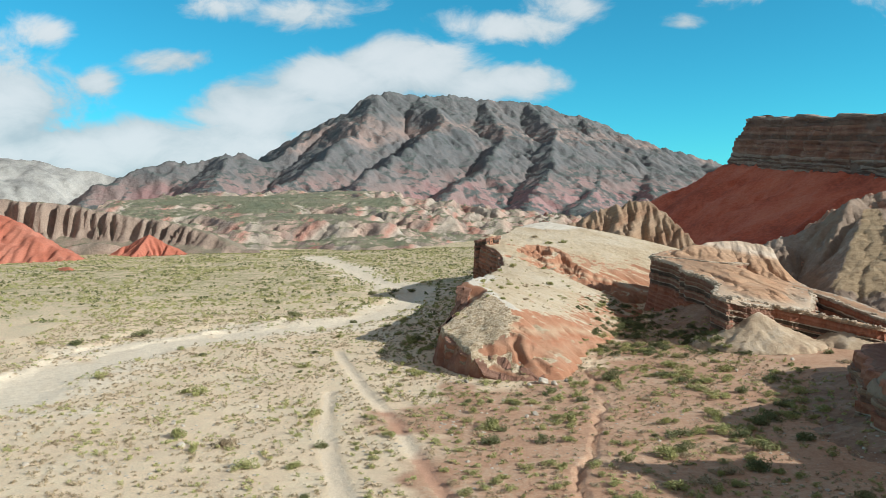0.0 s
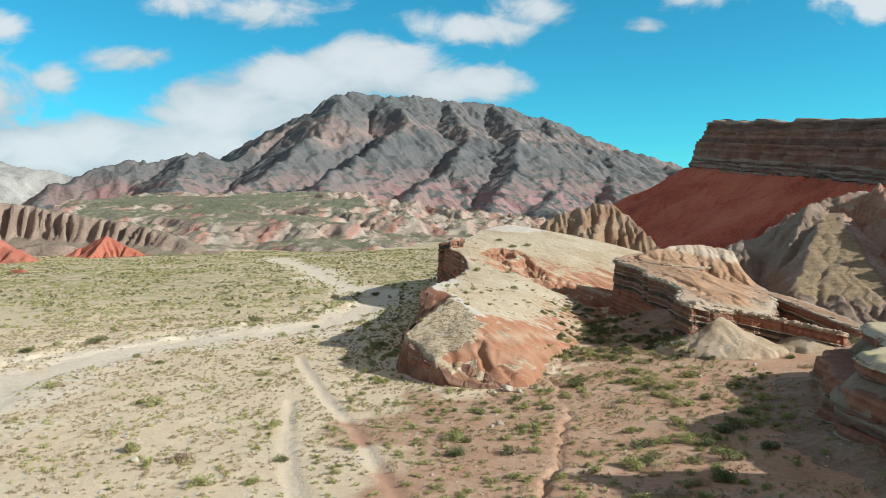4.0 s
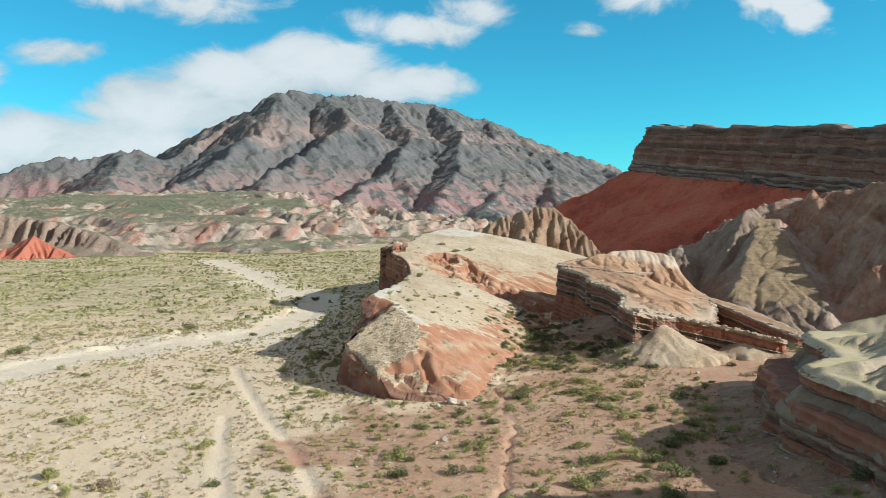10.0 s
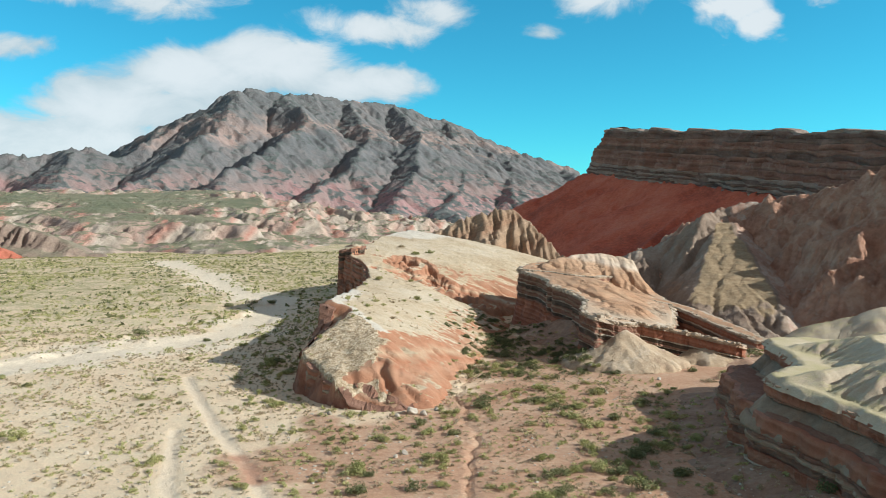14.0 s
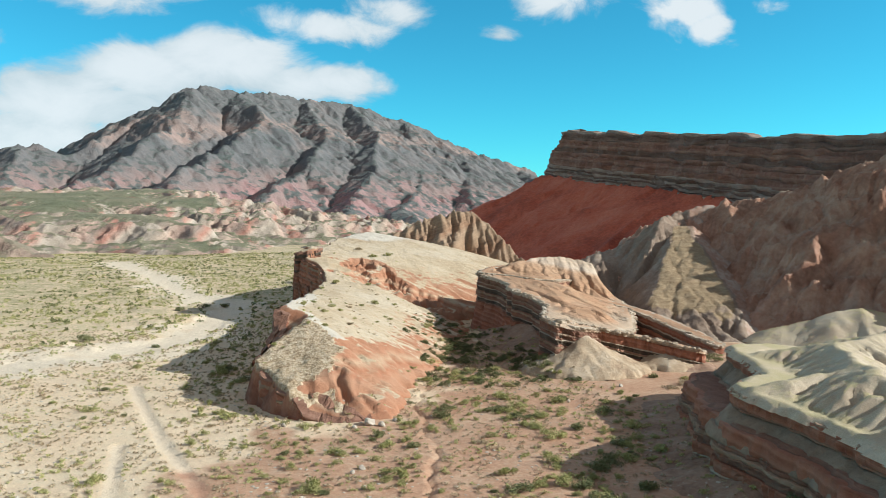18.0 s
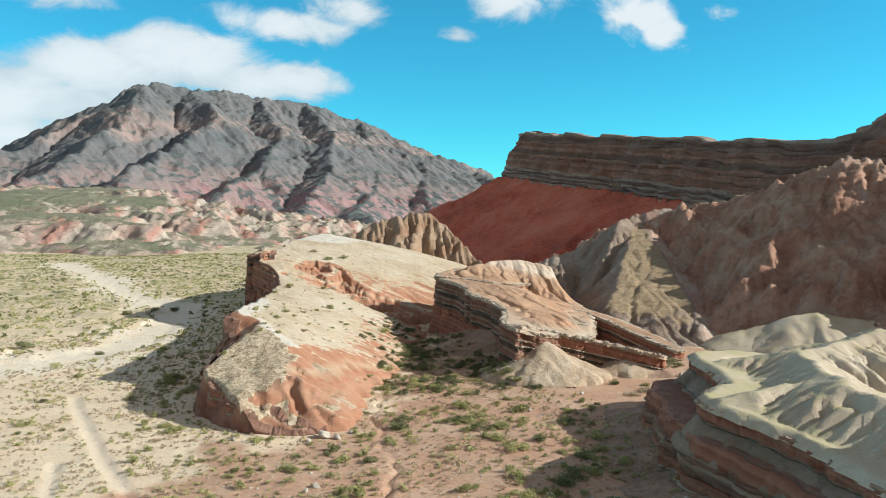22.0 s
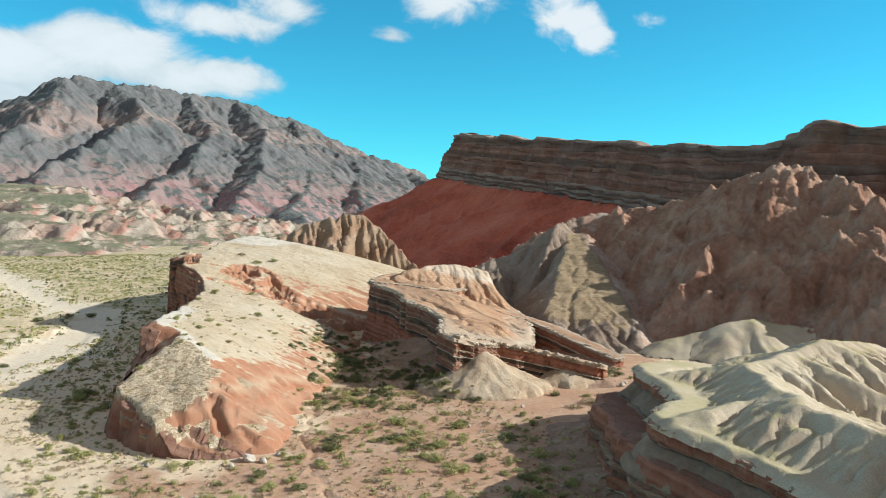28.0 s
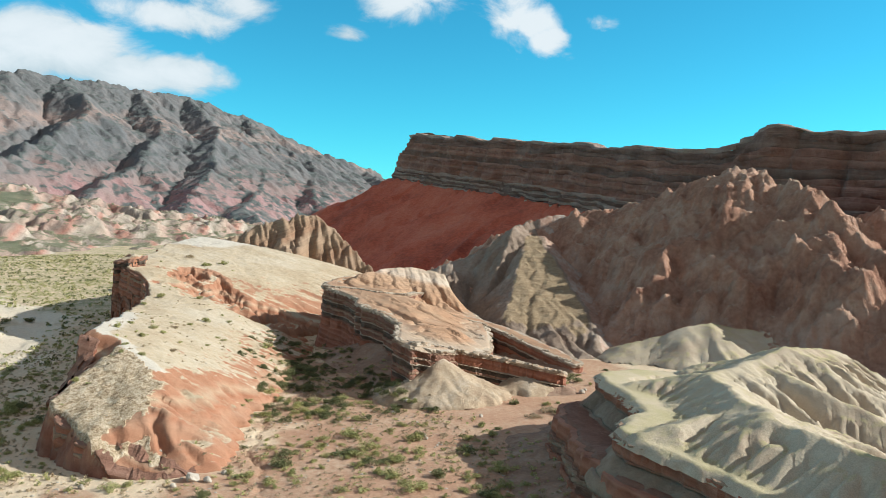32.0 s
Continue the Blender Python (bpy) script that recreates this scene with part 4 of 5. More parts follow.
X, Y = plot(-2300, -1000, 3700, 4700, 22.0)
H = erode(np.maximum(cone([(-2300, 4300, 250), (-1900, 4300, 262), (-1500, 4250, 248), (-1200, 4200, 215), (-1000, 4150, 150)], 0.4) + 18 * fbm(X / 200, Y / 200, 5, 141), -5), 22.0, 0.2, 8, 0.5, 1.0)
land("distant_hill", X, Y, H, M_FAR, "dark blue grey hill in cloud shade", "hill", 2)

X, Y = plot(-700, -150, 640, 1000, 2.2)
d, side, (zc,), al = crest(X, Y, [(-700, 780, 64), (-524, 760, 60), (-418, 760, 53), (-349, 760, 45), (-281, 750, 33), (-234, 735, 25), (-194, 720, 13), (-175, 712, 4)])
flute = ridged(al / 9 + 0.9 * fbm(X / 40, Y / 40, 3, 121), d / 60 + 0.5, 3, 122) - 0.6
front = zc * (1 - 0.62 * smooth(d - 7.0 * flute, 0, 16) - 0.38 * smooth(d, 10, 50))
Z = np.where(side < 0, front, zc - 0.3 * d) + 1.2 * fbm(X / 25, Y / 25, 4, 123)
Z = Z - 3.5 * (1 - smooth(Z, 0, 7))
land("fluted_bluff", X, Y, Z, M_FLUTE, "dark fluted bluff with furrowed face", "bluff", -2.5)

for top, slope, seed in (([(-480, 700, 60), (-412, 680, 47), (-363, 660, 38), (-326, 640, 22), (-290, 622, 6)], 0.55, 131), ([(-272, 692, 10), (-252, 690, 18.5), (-236, 688, 10)], 0.55, 132), ([(-231, 482, 3.0), (-224, 480, 3.6)], 0.6, 133)):
    q = np.array(top)
    pad = q[:, 2].max() / slope + 8
    X, Y = plot(q[:, 0].min() - pad, q[:, 0].max() + pad, q[:, 1].min() - pad, q[:, 1].max() + pad, max(0.8, pad / 60))
    E0 = cone([tuple(p) for p in top], slope) + 0.04 * q[:, 2].max() * fbm(X / 20, Y / 20, 4, seed)
    H = erode(np.maximum(E0 + 0.05 * q[:, 2].max() * fbm(X / 7, Y / 7, 3, seed + 9), -2), X[0, 1] - X[0, 0], 0.09, 8, 0.5, 1.2)
    land("red_hill", X, Y, H, M_REDHILL, "bright orange red smooth eroded hill", "hill", -0.3)

# ---------------------------------------------------------------- bedded rock: stacks of ledges


def bed_rock(name, *tones):
    return rock(name, list(tones), 1.3, patch=0.3, bump=0.8, depth=0.3, beds=[(0.0, tones[1]), (0.4, tones[0]), (0.7, tones[2]), (1.0, tones[1])], period=1.3, dip=DIP, warp=0.5, warp_scale=0.3, beds_mix=0.45, lines=0.45)


DIP = (-0.21, 0.093)
B_WHITE = bed_rock("white_cap_bed", (0.38, 0.30, 0.22), (0.54, 0.455, 0.36), (0.67, 0.59, 0.49))
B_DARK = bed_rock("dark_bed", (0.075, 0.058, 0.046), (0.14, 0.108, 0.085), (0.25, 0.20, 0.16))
B_RED = bed_rock("red_bed", (0.28, 0.11, 0.07), (0.43, 0.19, 0.125), (0.55, 0.30, 0.215))
B_TAN = bed_rock("tan_bed", (0.30, 0.20, 0.14), (0.42, 0.30, 0.215), (0.52, 0.40, 0.31))
B_BROWN = bed_rock("brown_bed", (0.21, 0.112, 0.08), (0.31, 0.17, 0.125), (0.43, 0.265, 0.20))
B_PINK = bed_rock("pink_bed", (0.28, 0.15, 0.105), (0.37, 0.21, 0.15), (0.46, 0.30, 0.22))
B_SCREE = rock("grey_scree", [(0.22, 0.15, 0.105), (0.31, 0.225, 0.165), (0.41, 0.32, 0.245)], 0.9, patch=0.2, bump=0.9, depth=0.35)
BED = {"w": B_WHITE, "d": B_DARK, "r": B_RED, "t": B_TAN, "k": B_BROWN, "p": B_PINK, "s": B_SCREE}


def ring_points(ring, spacing, closed=True, soften=2):
    p = np.array(ring + ring[:1] if closed else ring, float)
    run = np.r_[0, np.cumsum(np.hypot(*np.diff(p, axis=0).T))]
    s = np.linspace(0, run[-1], int(run[-1] / spacing) + 1)
    q = np.stack([np.interp(s, run, p[:, 0]), np.interp(s, run, p[:, 1])], -1)
    if closed:
        q, s = q[:-1], s[:-1]
    for _ in range(soften):
        q = (np.roll(q, 1, 0) + 2 * q + np.roll(q, -1, 0)) / 4
    e = np.roll(q, -1, 0) - np.roll(q, 1, 0)
    e /= np.hypot(*e.T)[:, None] + 1e-9
    area = 0.5 * np.sum(q[:, 0] * np.roll(q[:, 1], -1) - q[:, 1] * np.roll(q[:, 0], -1))
    out = np.stack([e[:, 1], -e[:, 0]], -1) * (1 if area > 0 else -1)
    return q, out, s


def ledges(thing, ring, top, beds, seed, spacing=0.7, batter=0.12, jut=0.45, rough=0.5, inner=2.5):
    """Stacked beds round a ring, each a ledge of its own with a broken edge. beds: thickness, tone, how far it stands out, how far it spreads for each metre down; from the top."""
    q, out, s = ring_points(ring, spacing)
    rng, depth, base = random.Random(seed), 0.0, 0.0
    for k, (thick, tone, *more) in enumerate(beds):
        stand, slope = (*more, 0.0, 0.0)[:2]
        reach = base + stand + rng.uniform(-jut, jut)
        broken = rough * (0.35 if slope else 1.0)
        rows = []
        for f, o in ((1.0, -inner), (1.0, -0.10), (0.9, 0.0), (0.62, 0.04), (0.35, 0.03), (0.1, 0.0), (0.0, -0.10), (0.0, -inner)):
            joint = smooth(ridged(s / 2.2 + 0.7 * k, s * 0 + 0.15 * k, 1, seed + 60), 0.8, 1.0) + 0.7 * smooth(ridged(s / 0.9 + 1.3 * k, s * 0 + 0.3 * k, 1, seed + 61), 0.82, 1.0)
            wob = 1.5 * rough * fbm(q[:, 0] / 5, q[:, 1] / 5, 4, seed + 3) + broken * (0.3 * fbm(q[:, 0] / 1.6, q[:, 1] / 1.6 + 0.5 * k, 3, seed) + 0.22 * np.round(1.6 * fbm(s / 1.3 + 3.7 * k, s * 0 + 0.4 * k, 2, seed + 21)) + 0.3 * fbm(q[:, 0] / 0.9, q[:, 1] / 0.9 + 1.5 * f * thick + k, 3, seed + 40) - 0.35 * joint)
            p = q + out * (reach + slope * thick * f + o + wob)[:, None]
            z = top(p[:, 0], p[:, 1]) - depth - f * thick + (0.22 if thick > 0.5 else 0.1) * fbm(s / 6, s * 0 + 0.5 * (k + f), 3, seed + 9)
            rows.append(np.column_stack([p, z]))
        G = np.array(rows)
        G = np.concatenate([G, G[:, :1]], 1)
        grid_mesh("rock_layer", G[..., 0], G[..., 1], G[..., 2], BED[tone], parent=thing, facets=not slope)
        depth += thick
        base += (slope + batter) * thick


# the west cliff of the pale ridge and its dark pinnacle
edge = [(15, 142), (9.3, 144.3), (5.2, 148.8)] + [(x - 0.45, y) for x, y in EDGE_WEST]
lip_y, lip_z = [141, 144, 148, 154, 161, 171, 181, 188, 205, 230, 250, 270, 291, 306, 312], [0.6, 2.2, 3.9, 4.7, 6.3, 9.3, 12.6, 14.2, 14.1, 13.2, 13.7, 15.4, 20.4, 22, 22.3]
ledges(ridge_one, edge + [(x + 4, y + 3) for x, y in edge[::-1]], lambda x, y: np.minimum(np.interp(y, lip_y, lip_z), height_at(x + 1.4, y + 1.0)) - 0.5, [(0.5, "k"), (0.9, "r"), (0.5, "t"), (1.3, "r"), (0.7, "k"), (1.5, "r"), (0.4, "p"), (1.8, "r"), (1.2, "k"), (2.2, "r"), (3.0, "r")], 181, 0.6, batter=0.12, jut=0.3, rough=0.7, inner=1.6)
ledges(ridge_one, PEAK, lambda x, y: 21.5 + 0.15 * (x - 15), [(0.9, "k"), (1.0, "d"), (0.6, "k"), (1.2, "d"), (0.8, "r"), (1.4, "k"), (0.6, "d"), (1.6, "k"), (1.8, "r"), (2.2, "k"), (3.0, "r")], 191, 0.5, batter=0.03, jut=0.6, rough=0.9, inner=2.2)

# ---------------------------------------------------------------- the banded ridge and its two fins
def top_two(x, y):
    """One tilted slab, flatter along its western brow."""
    return 16.0 + 0.093 * (y - 241) - (0.19 - 0.13 * smooth(y, 186, 236)) * np.minimum(x - 65, 13) - 0.26 * np.maximum(x - 78, 0)


RING_TWO = [(69, 178.5), (63, 178), (62.5, 185), (66, 193), (69.5, 203), (69.5, 212), (67, 219), (66, 224), (68.5, 230), (67, 238), (64.5, 245), (66, 252), (72, 262), (84, 273), (100, 280), (117, 268), (112, 248), (106, 231), (99, 214), (90, 195), (80, 184)]
RING_UPPER = [(64.8, 245.5), (72, 243.5), (78.5, 237), (86, 238.5), (96, 252), (100, 266), (86, 270), (72, 260), (66, 252)]
RING_FIN = [(64, 178.5), (71, 182.5), (84, 179.5), (96, 173), (98.5, 176), (86, 184.5), (74, 191), (65, 188)]
RING_FIN_TWO = [(92, 232), (104, 229.5), (106, 219), (108.3, 199), (109.3, 190), (112.3, 190.5), (112.5, 202), (110.5, 222), (106, 235), (94, 238)]


def top_fin(x, y):
    return 10.7 - 0.215 * (x - 66)


def top_fin_two(x, y):
    return 6.3 + 0.125 * (y - 222) - 0.17 * np.minimum(x - 106, 0)


banded = tagged(new("banded_ridge"), "banded rock ridge with white cap and dark and red beds", "ridge")
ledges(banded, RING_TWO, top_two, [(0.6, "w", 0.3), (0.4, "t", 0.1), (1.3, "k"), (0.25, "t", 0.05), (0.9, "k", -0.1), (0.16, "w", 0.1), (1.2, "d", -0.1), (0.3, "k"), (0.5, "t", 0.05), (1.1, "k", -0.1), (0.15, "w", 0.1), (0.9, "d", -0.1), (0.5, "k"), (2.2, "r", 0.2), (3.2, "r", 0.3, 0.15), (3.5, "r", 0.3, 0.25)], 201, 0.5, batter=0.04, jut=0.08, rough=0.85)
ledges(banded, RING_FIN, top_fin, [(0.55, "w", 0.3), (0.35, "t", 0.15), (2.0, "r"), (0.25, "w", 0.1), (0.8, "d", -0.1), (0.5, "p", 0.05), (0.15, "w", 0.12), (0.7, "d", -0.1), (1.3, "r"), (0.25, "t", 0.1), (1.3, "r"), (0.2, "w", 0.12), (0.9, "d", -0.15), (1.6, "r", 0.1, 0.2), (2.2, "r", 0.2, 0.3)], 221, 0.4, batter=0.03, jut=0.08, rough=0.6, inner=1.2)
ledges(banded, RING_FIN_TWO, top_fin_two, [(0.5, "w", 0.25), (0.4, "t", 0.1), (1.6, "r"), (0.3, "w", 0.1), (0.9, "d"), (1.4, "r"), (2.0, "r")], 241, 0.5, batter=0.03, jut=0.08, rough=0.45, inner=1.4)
ledges(banded, RING_UPPER, lambda x, y: 17.0 - 0.1 * (x - 65), [(0.5, "w", 0.25), (0.4, "t", 0.1), (1.2, "k"), (0.5, "d", -0.1), (0.15, "w", 0.1), (1.0, "d", -0.1)], 261, 0.45, batter=0.04, jut=0.06, rough=0.7)

# weathered soft earth on the tops
M_MANTLE = rock("pink_weathered_earth", [(0.40, 0.22, 0.13), (0.52, 0.335, 0.215), (0.60, 0.46, 0.33)], 0.9, patch=0.09, bump=0.8, depth=0.35,
                beds=[(0.0, (0.47, 0.29, 0.185)), (0.40, (0.49, 0.33, 0.225)), (0.52, WHITE), (0.8, (0.62, 0.55, 0.45)), (0.9, (0.48, 0.30, 0.20)), (1.0, (0.47, 0.29, 0.185))], period=9.0, dip=DIP, warp=1.2, warp_scale=0.1, beds_mix=0.65)
X, Y = plot(52, 132, 166, 288, 0.5)
inn = inside(X, Y, RING_TWO)
upper = inside(X, Y, RING_UPPER)
T = np.maximum(top_two(X, Y) + 0.15, np.where(upper > 0, 17.1 - 0.1 * (X - 65) - 0.5 * (1 - smooth(upper, 0, 0.7)), -50))
dc, _, (hc,), _ = crest(X + 1.5 * fbm(X / 9, Y / 9, 3, 211), Y, [(69, 250, 16.6), (80, 259, 19.2), (90, 265, 20.4), (100, 268, 20.2), (112, 266, 17.5), (122, 262, 14)])
hump = np.maximum(hc - 0.42 * dc * dc / (dc + 0.6) + 0.35 * (ridged((X - 0.4 * Y) / 4, (Y + X) / 24, 3, 212) - 0.8) - T, 0) + 1.8 * np.exp(-(((X - 84) / 7) ** 2) - ((Y - 228) / 12) ** 2) + 2.0 * np.exp(-(((X - 80) / 7) ** 2) - ((Y - 196) / 6) ** 2)
T = T + hump * smooth(inn, 0.5, 6) + 0.4 * fbm(X / 7, Y / 7, 4, 203, 0.5) * smooth(inn, 0.5, 3)
T = T + (erode(T, 0.5, 0.035, 6, 0.5, 1.2) - T) * smooth(inn, 1.5, 4)
T = T - 1.2 * smooth(ridged(X / 16 + 0.3 * fbm(X / 9, Y / 9, 2, 205), Y / 16, 2, 204), 1.1, 1.5) * smooth(inn, 1, 4)
fin_a, fin_b = inside(X, Y, RING_FIN), inside(X, Y, RING_FIN_TWO)
Z = np.full(X.shape, -50.0)
Z = np.where(inn > -0.2, T - 0.8 * (1 - smooth(inn, -0.2, 0.6)), Z)
Z = np.where(fin_a > 0.0, np.maximum(Z, top_fin(X, Y) + 0.05 + 0.12 * fbm(X / 2, Y / 2, 3, 206) - 0.3 * (1 - smooth(fin_a, 0, 0.6))), Z)
Z = np.where(fin_b > 0.0, np.maximum(Z, top_fin_two(X, Y) + 0.05 + 0.15 * fbm(X / 2, Y / 2, 3, 207) - 0.3 * (1 - smooth(fin_b, 0, 0.6))), Z)
near = np.maximum.reduce([inn, fin_a, fin_b])
SURFACES.append((X[0, 0], Y[0, 0], 0.5, Z))
keep = near > 0.15
level = np.where(fin_a >= np.maximum(inn, fin_b), top_fin(X, Y), np.where(fin_b >= inn, top_fin_two(X, Y), top_two(X, Y)))
Z = np.where(Z > -20, Z, level - 0.8)
mantle = grid_mesh("earth_mantle", X, Y, Z, M_MANTLE, keep, parent=banded)

# loose slopes at the foot of the beds
M_TALUS = rock("grey_tan_talus", [(0.36, 0.255, 0.175), (0.50, 0.385, 0.27), (0.60, 0.50, 0.385)], 1.4, patch=0.2, bump=0.8, depth=0.3)
M_SOIL = rock("red_brown_soil", [(0.23, 0.145, 0.103), (0.34, 0.225, 0.163), (0.44, 0.325, 0.245)], 1.2, patch=0.15, bump=0.7, depth=0.3)
out_a = -np.maximum(inn, np.maximum(fin_a, fin_b))
skirt = 0.6 + 1.0 * fbm(X / 14, Y / 14, 3, 208) - 0.42 * np.maximum(out_a, 0) + 4.4 * smooth(Y, 188, 210) * (1 - smooth(X, 80, 92)) * (1 - 0.95 * smooth(Y, 214, 242))
fan = np.hypot((X - 70.3) * 0.9, Y - 179.2)
cone_a = 8.0 - 0.74 * fan + 2.6 * smooth(fan, 4, 16) + 0.25 * (ridged(np.arctan2(Y - 179.2, X - 71) * 4, fan / 9, 2, 209) - 0.8) * smooth(fan, 1, 5)
fan2 = np.hypot(X - 90, (Y - 180) * 1.0)
cone_b = 4.6 - 0.5 * fan2
Zt = np.maximum(cone_a, cone_b) + 0.3 * fbm(X / 3, Y / 3, 4, 210, 0.6)
Zs = np.where(out_a < -3, -5, skirt + 0.3 * fbm(X / 4, Y / 4, 4, 213, 0.6))
SURFACES.append((X[0, 0], Y[0, 0], 0.5, Zs))
tagged(grid_mesh("soil_apron", X, Y, Zs, M_SOIL, Zs > -0.8, parent=banded), "red brown soil apron")
Zt = np.where(out_a < -3, -5, Zt - 2.0 * (1 - smooth(Zt, -0.2, 0.9)))
SURFACES.append((X[0, 0], Y[0, 0], 0.5, Zt))
tagged(grid_mesh("talus_slope", X, Y, Zt, M_TALUS, Zt > -1.9, parent=banded), "grey tan talus fan")

# ---------------------------------------------------------------- the pale-topped rock with its layered nose
def top_three(x, y):
    return 11.7 - 0.12 * (x - 59) + np.where(y > 103, 0.06, 0.05) * (y - 103)


RING_THREE = [(84, 142), (80, 139), (77, 132), (75.5, 125), (72, 117), (66, 112.5), (61, 108), (60, 103), (61.5, 96), (62.3, 91), (61.2, 84), (59.8, 76), (60.5, 66), (70, 54), (88, 47), (115, 44), (135, 62), (140, 100), (135, 135), (110, 146), (92, 145)]
RING_LOW = [(83, 145), (75, 141), (69.5, 133), (66, 124.5), (62, 116), (59, 108), (58, 100), (59.5, 91), (58.2, 83), (56.6, 75), (57, 64), (67, 50), (88, 43), (115, 40), (137, 58), (143, 100), (137, 138), (110, 149), (92, 148)]
pale_rock = tagged(new("layered_rock"), "large layered red rock with pale yellow clay top", "rock")
ledges(pale_rock, RING_THREE, lambda x, y: top_three(x, y) - 0.45, [(0.35, "t", 0.1), (1.5, "r", 0.15), (0.25, "p", 0.0), (2.6, "s", -0.2, 0.9), (1.5, "s", 0.0, 0.6)], 301, 0.5, batter=0.05, jut=0.05, rough=0.55, inner=3.5)
ledges(pale_rock, RING_LOW, lambda x, y: top_three(x, y) - 3.9 - 1.4 * smooth(y, 108, 121), [(0.5, "k", -1.2, 1.4), (2.2, "r", -0.3, 0.15), (0.5, "k", -0.3), (0.5, "t", 0.25), (0.3, "p", 0.0), (0.9, "k", -0.35), (1.5, "r", 0.1), (0.22, "w", 0.25), (0.8, "k", -0.2), (1.6, "r", 0.1), (1.5, "s", 0.0, 0.9), (2.0, "s", 0.0, 1.1)], 321, 0.5, batter=0.06, jut=0.06, rough=0.8, inner=4.5)
X, Y = plot(50, 146, 38, 150, 0.5)
inn = inside(X, Y, RING_THREE) + 0.55 * fbm(X / 3.5, Y / 3.5, 4, 311, 0.6) + 0.35
wx, wy = X + 1.5 * fbm(X / 10, Y / 10, 3, 312), Y + 1.5 * fbm(X / 10, Y / 10 + 30, 3, 313)


def spur(pts, slope):
    d, _, (z,), al = crest(wx, wy, pts)
    return z - slope * d * d / (d + 0.4) + 0.35 * (ridged(al / 3.2 + 0.25 * fbm(X / 8, Y / 8, 2, 317), d / 40, 3, 314) - 0.8) * smooth(d, 0.8, 6)


T = np.maximum.reduce([
    spur([(75, 134, 10.7), (82, 128, 12.2), (89, 122, 14.1)], 0.36),
    spur([(89, 122, 14.1), (80, 108, 14.6), (73, 97, 15.4), (68, 88, 12.5)], 0.45),
    spur([(59, 103, 11.9), (68, 103.5, 13.2), (78, 104, 14.5)], 0.36),
    spur([(89, 122, 14.1), (100, 125, 14.8), (109, 128.5, 16.2), (125, 132, 14.3), (138, 137, 10)], 0.40),
    spur([(100, 125, 14.8), (104, 108, 10.5), (106, 92, 6)], 0.42), spur([(80, 108, 14.6), (88, 95, 9.5), (94, 80, 4.5)], 0.42), spur([(72, 96, 15.2), (73, 84, 14.4), (76, 70, 13.2), (82, 55, 11)], 0.5),
])
T = np.maximum(T, top_three(X, Y) + 0.2 - 0.2 * smooth(X, 62, 90)) + 0.22 * fbm(X / 5, Y / 5, 4, 315)
T = erode(T, 0.5, 0.045, 8, 0.5, 1.1) + 0.12 * fbm(X / 1.2, Y / 1.2, 3, 318)
T = np.where(inn < 6, np.maximum(T, top_three(X, Y) + 0.22), T)
T = T - 1.6 * np.exp(-(((X - 71) / 1.6) ** 2) - ((Y - 93.0) / 1.2) ** 2)
Z = np.where(inn > 0, T - 0.7 * (1 - smooth(inn, 0, 1.2)), top_three(X, Y) - 1.0)
SURFACES.append((X[0, 0], Y[0, 0], 0.5, np.where(inn > 0.3, Z, -50)))
grid_mesh("clay_top", X, Y, Z, M_PALE, inn > 0.0, parent=pale_rock)
# butte out of view, added to throw shade on the ground west of the rock
BX, BY = plot(66, 118, 26, 86, 0.8)
d, _, (zc,), al = crest(BX + 2 * fbm(BX / 8, BY / 8, 4, 321), BY + 2 * fbm(BX / 8, BY / 8, 4, 322), [(95, 67, 39), (99, 59, 38), (104, 47, 35)])
BZ = zc - 2.7 * np.maximum(d - 2.5, 0) - 0.1 * d + 1.2 * (ridged(al / 6, d / 20, 3, 323) - 0.8) + 0.8 * fbm(BX / 4, BY / 4, 4, 324)
grid_mesh("unseen_butte", BX, BY, BZ, B_RED, BZ > 4, parent=pale_rock)
out_b = -inside(X, Y, RING_LOW)
Za = np.where(out_b < -2, -5, 1.9 - 0.24 * np.maximum(out_b, 0) + 0.45 * fbm(X / 6, Y / 6, 4, 316))
SURFACES.append((X[0, 0], Y[0, 0], 0.5, Za))
tagged(grid_mesh("scree_apron", X, Y, Za, M_SOIL, Za > -0.3, parent=pale_rock), "grey brown scree apron")

# ---------------------------------------------------------------- plants
def leaf_material(name, tones):
    mat, n, pos, normal = begin(name)
    info = n.add("ShaderNodeObjectInfo").outputs["Random"]
    isle = n.add("ShaderNodeNewGeometry").outputs["Random Per Island"]
    colour = n.ramp(n.math("FRACT", n.math("ADD", info, n.math("MULTIPLY", isle, 0.45))), [(0.0, tones[0]), (0.35, tones[1]), (0.7, tones[2]), (1.0, tones[0])])
    return finish(n, mat, colour, 0.8)


M_LEAF = leaf_material("scrub_leaf", [(0.28, 0.285, 0.11), (0.39, 0.385, 0.155), (0.48, 0.455, 0.21)])
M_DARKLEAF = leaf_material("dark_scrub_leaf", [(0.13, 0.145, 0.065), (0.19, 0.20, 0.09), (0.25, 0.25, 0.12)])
M_DRYLEAF = leaf_material("dry_grass_leaf", [(0.42, 0.34, 0.22), (0.52, 0.43, 0.29), (0.36, 0.27, 0.18)])
M_STEM = rock("grey_twig", [(0.14, 0.10, 0.07), (0.18, 0.13, 0.09), (0.22, 0.17, 0.12)], 6.0, bump=0.3, depth=0.02)


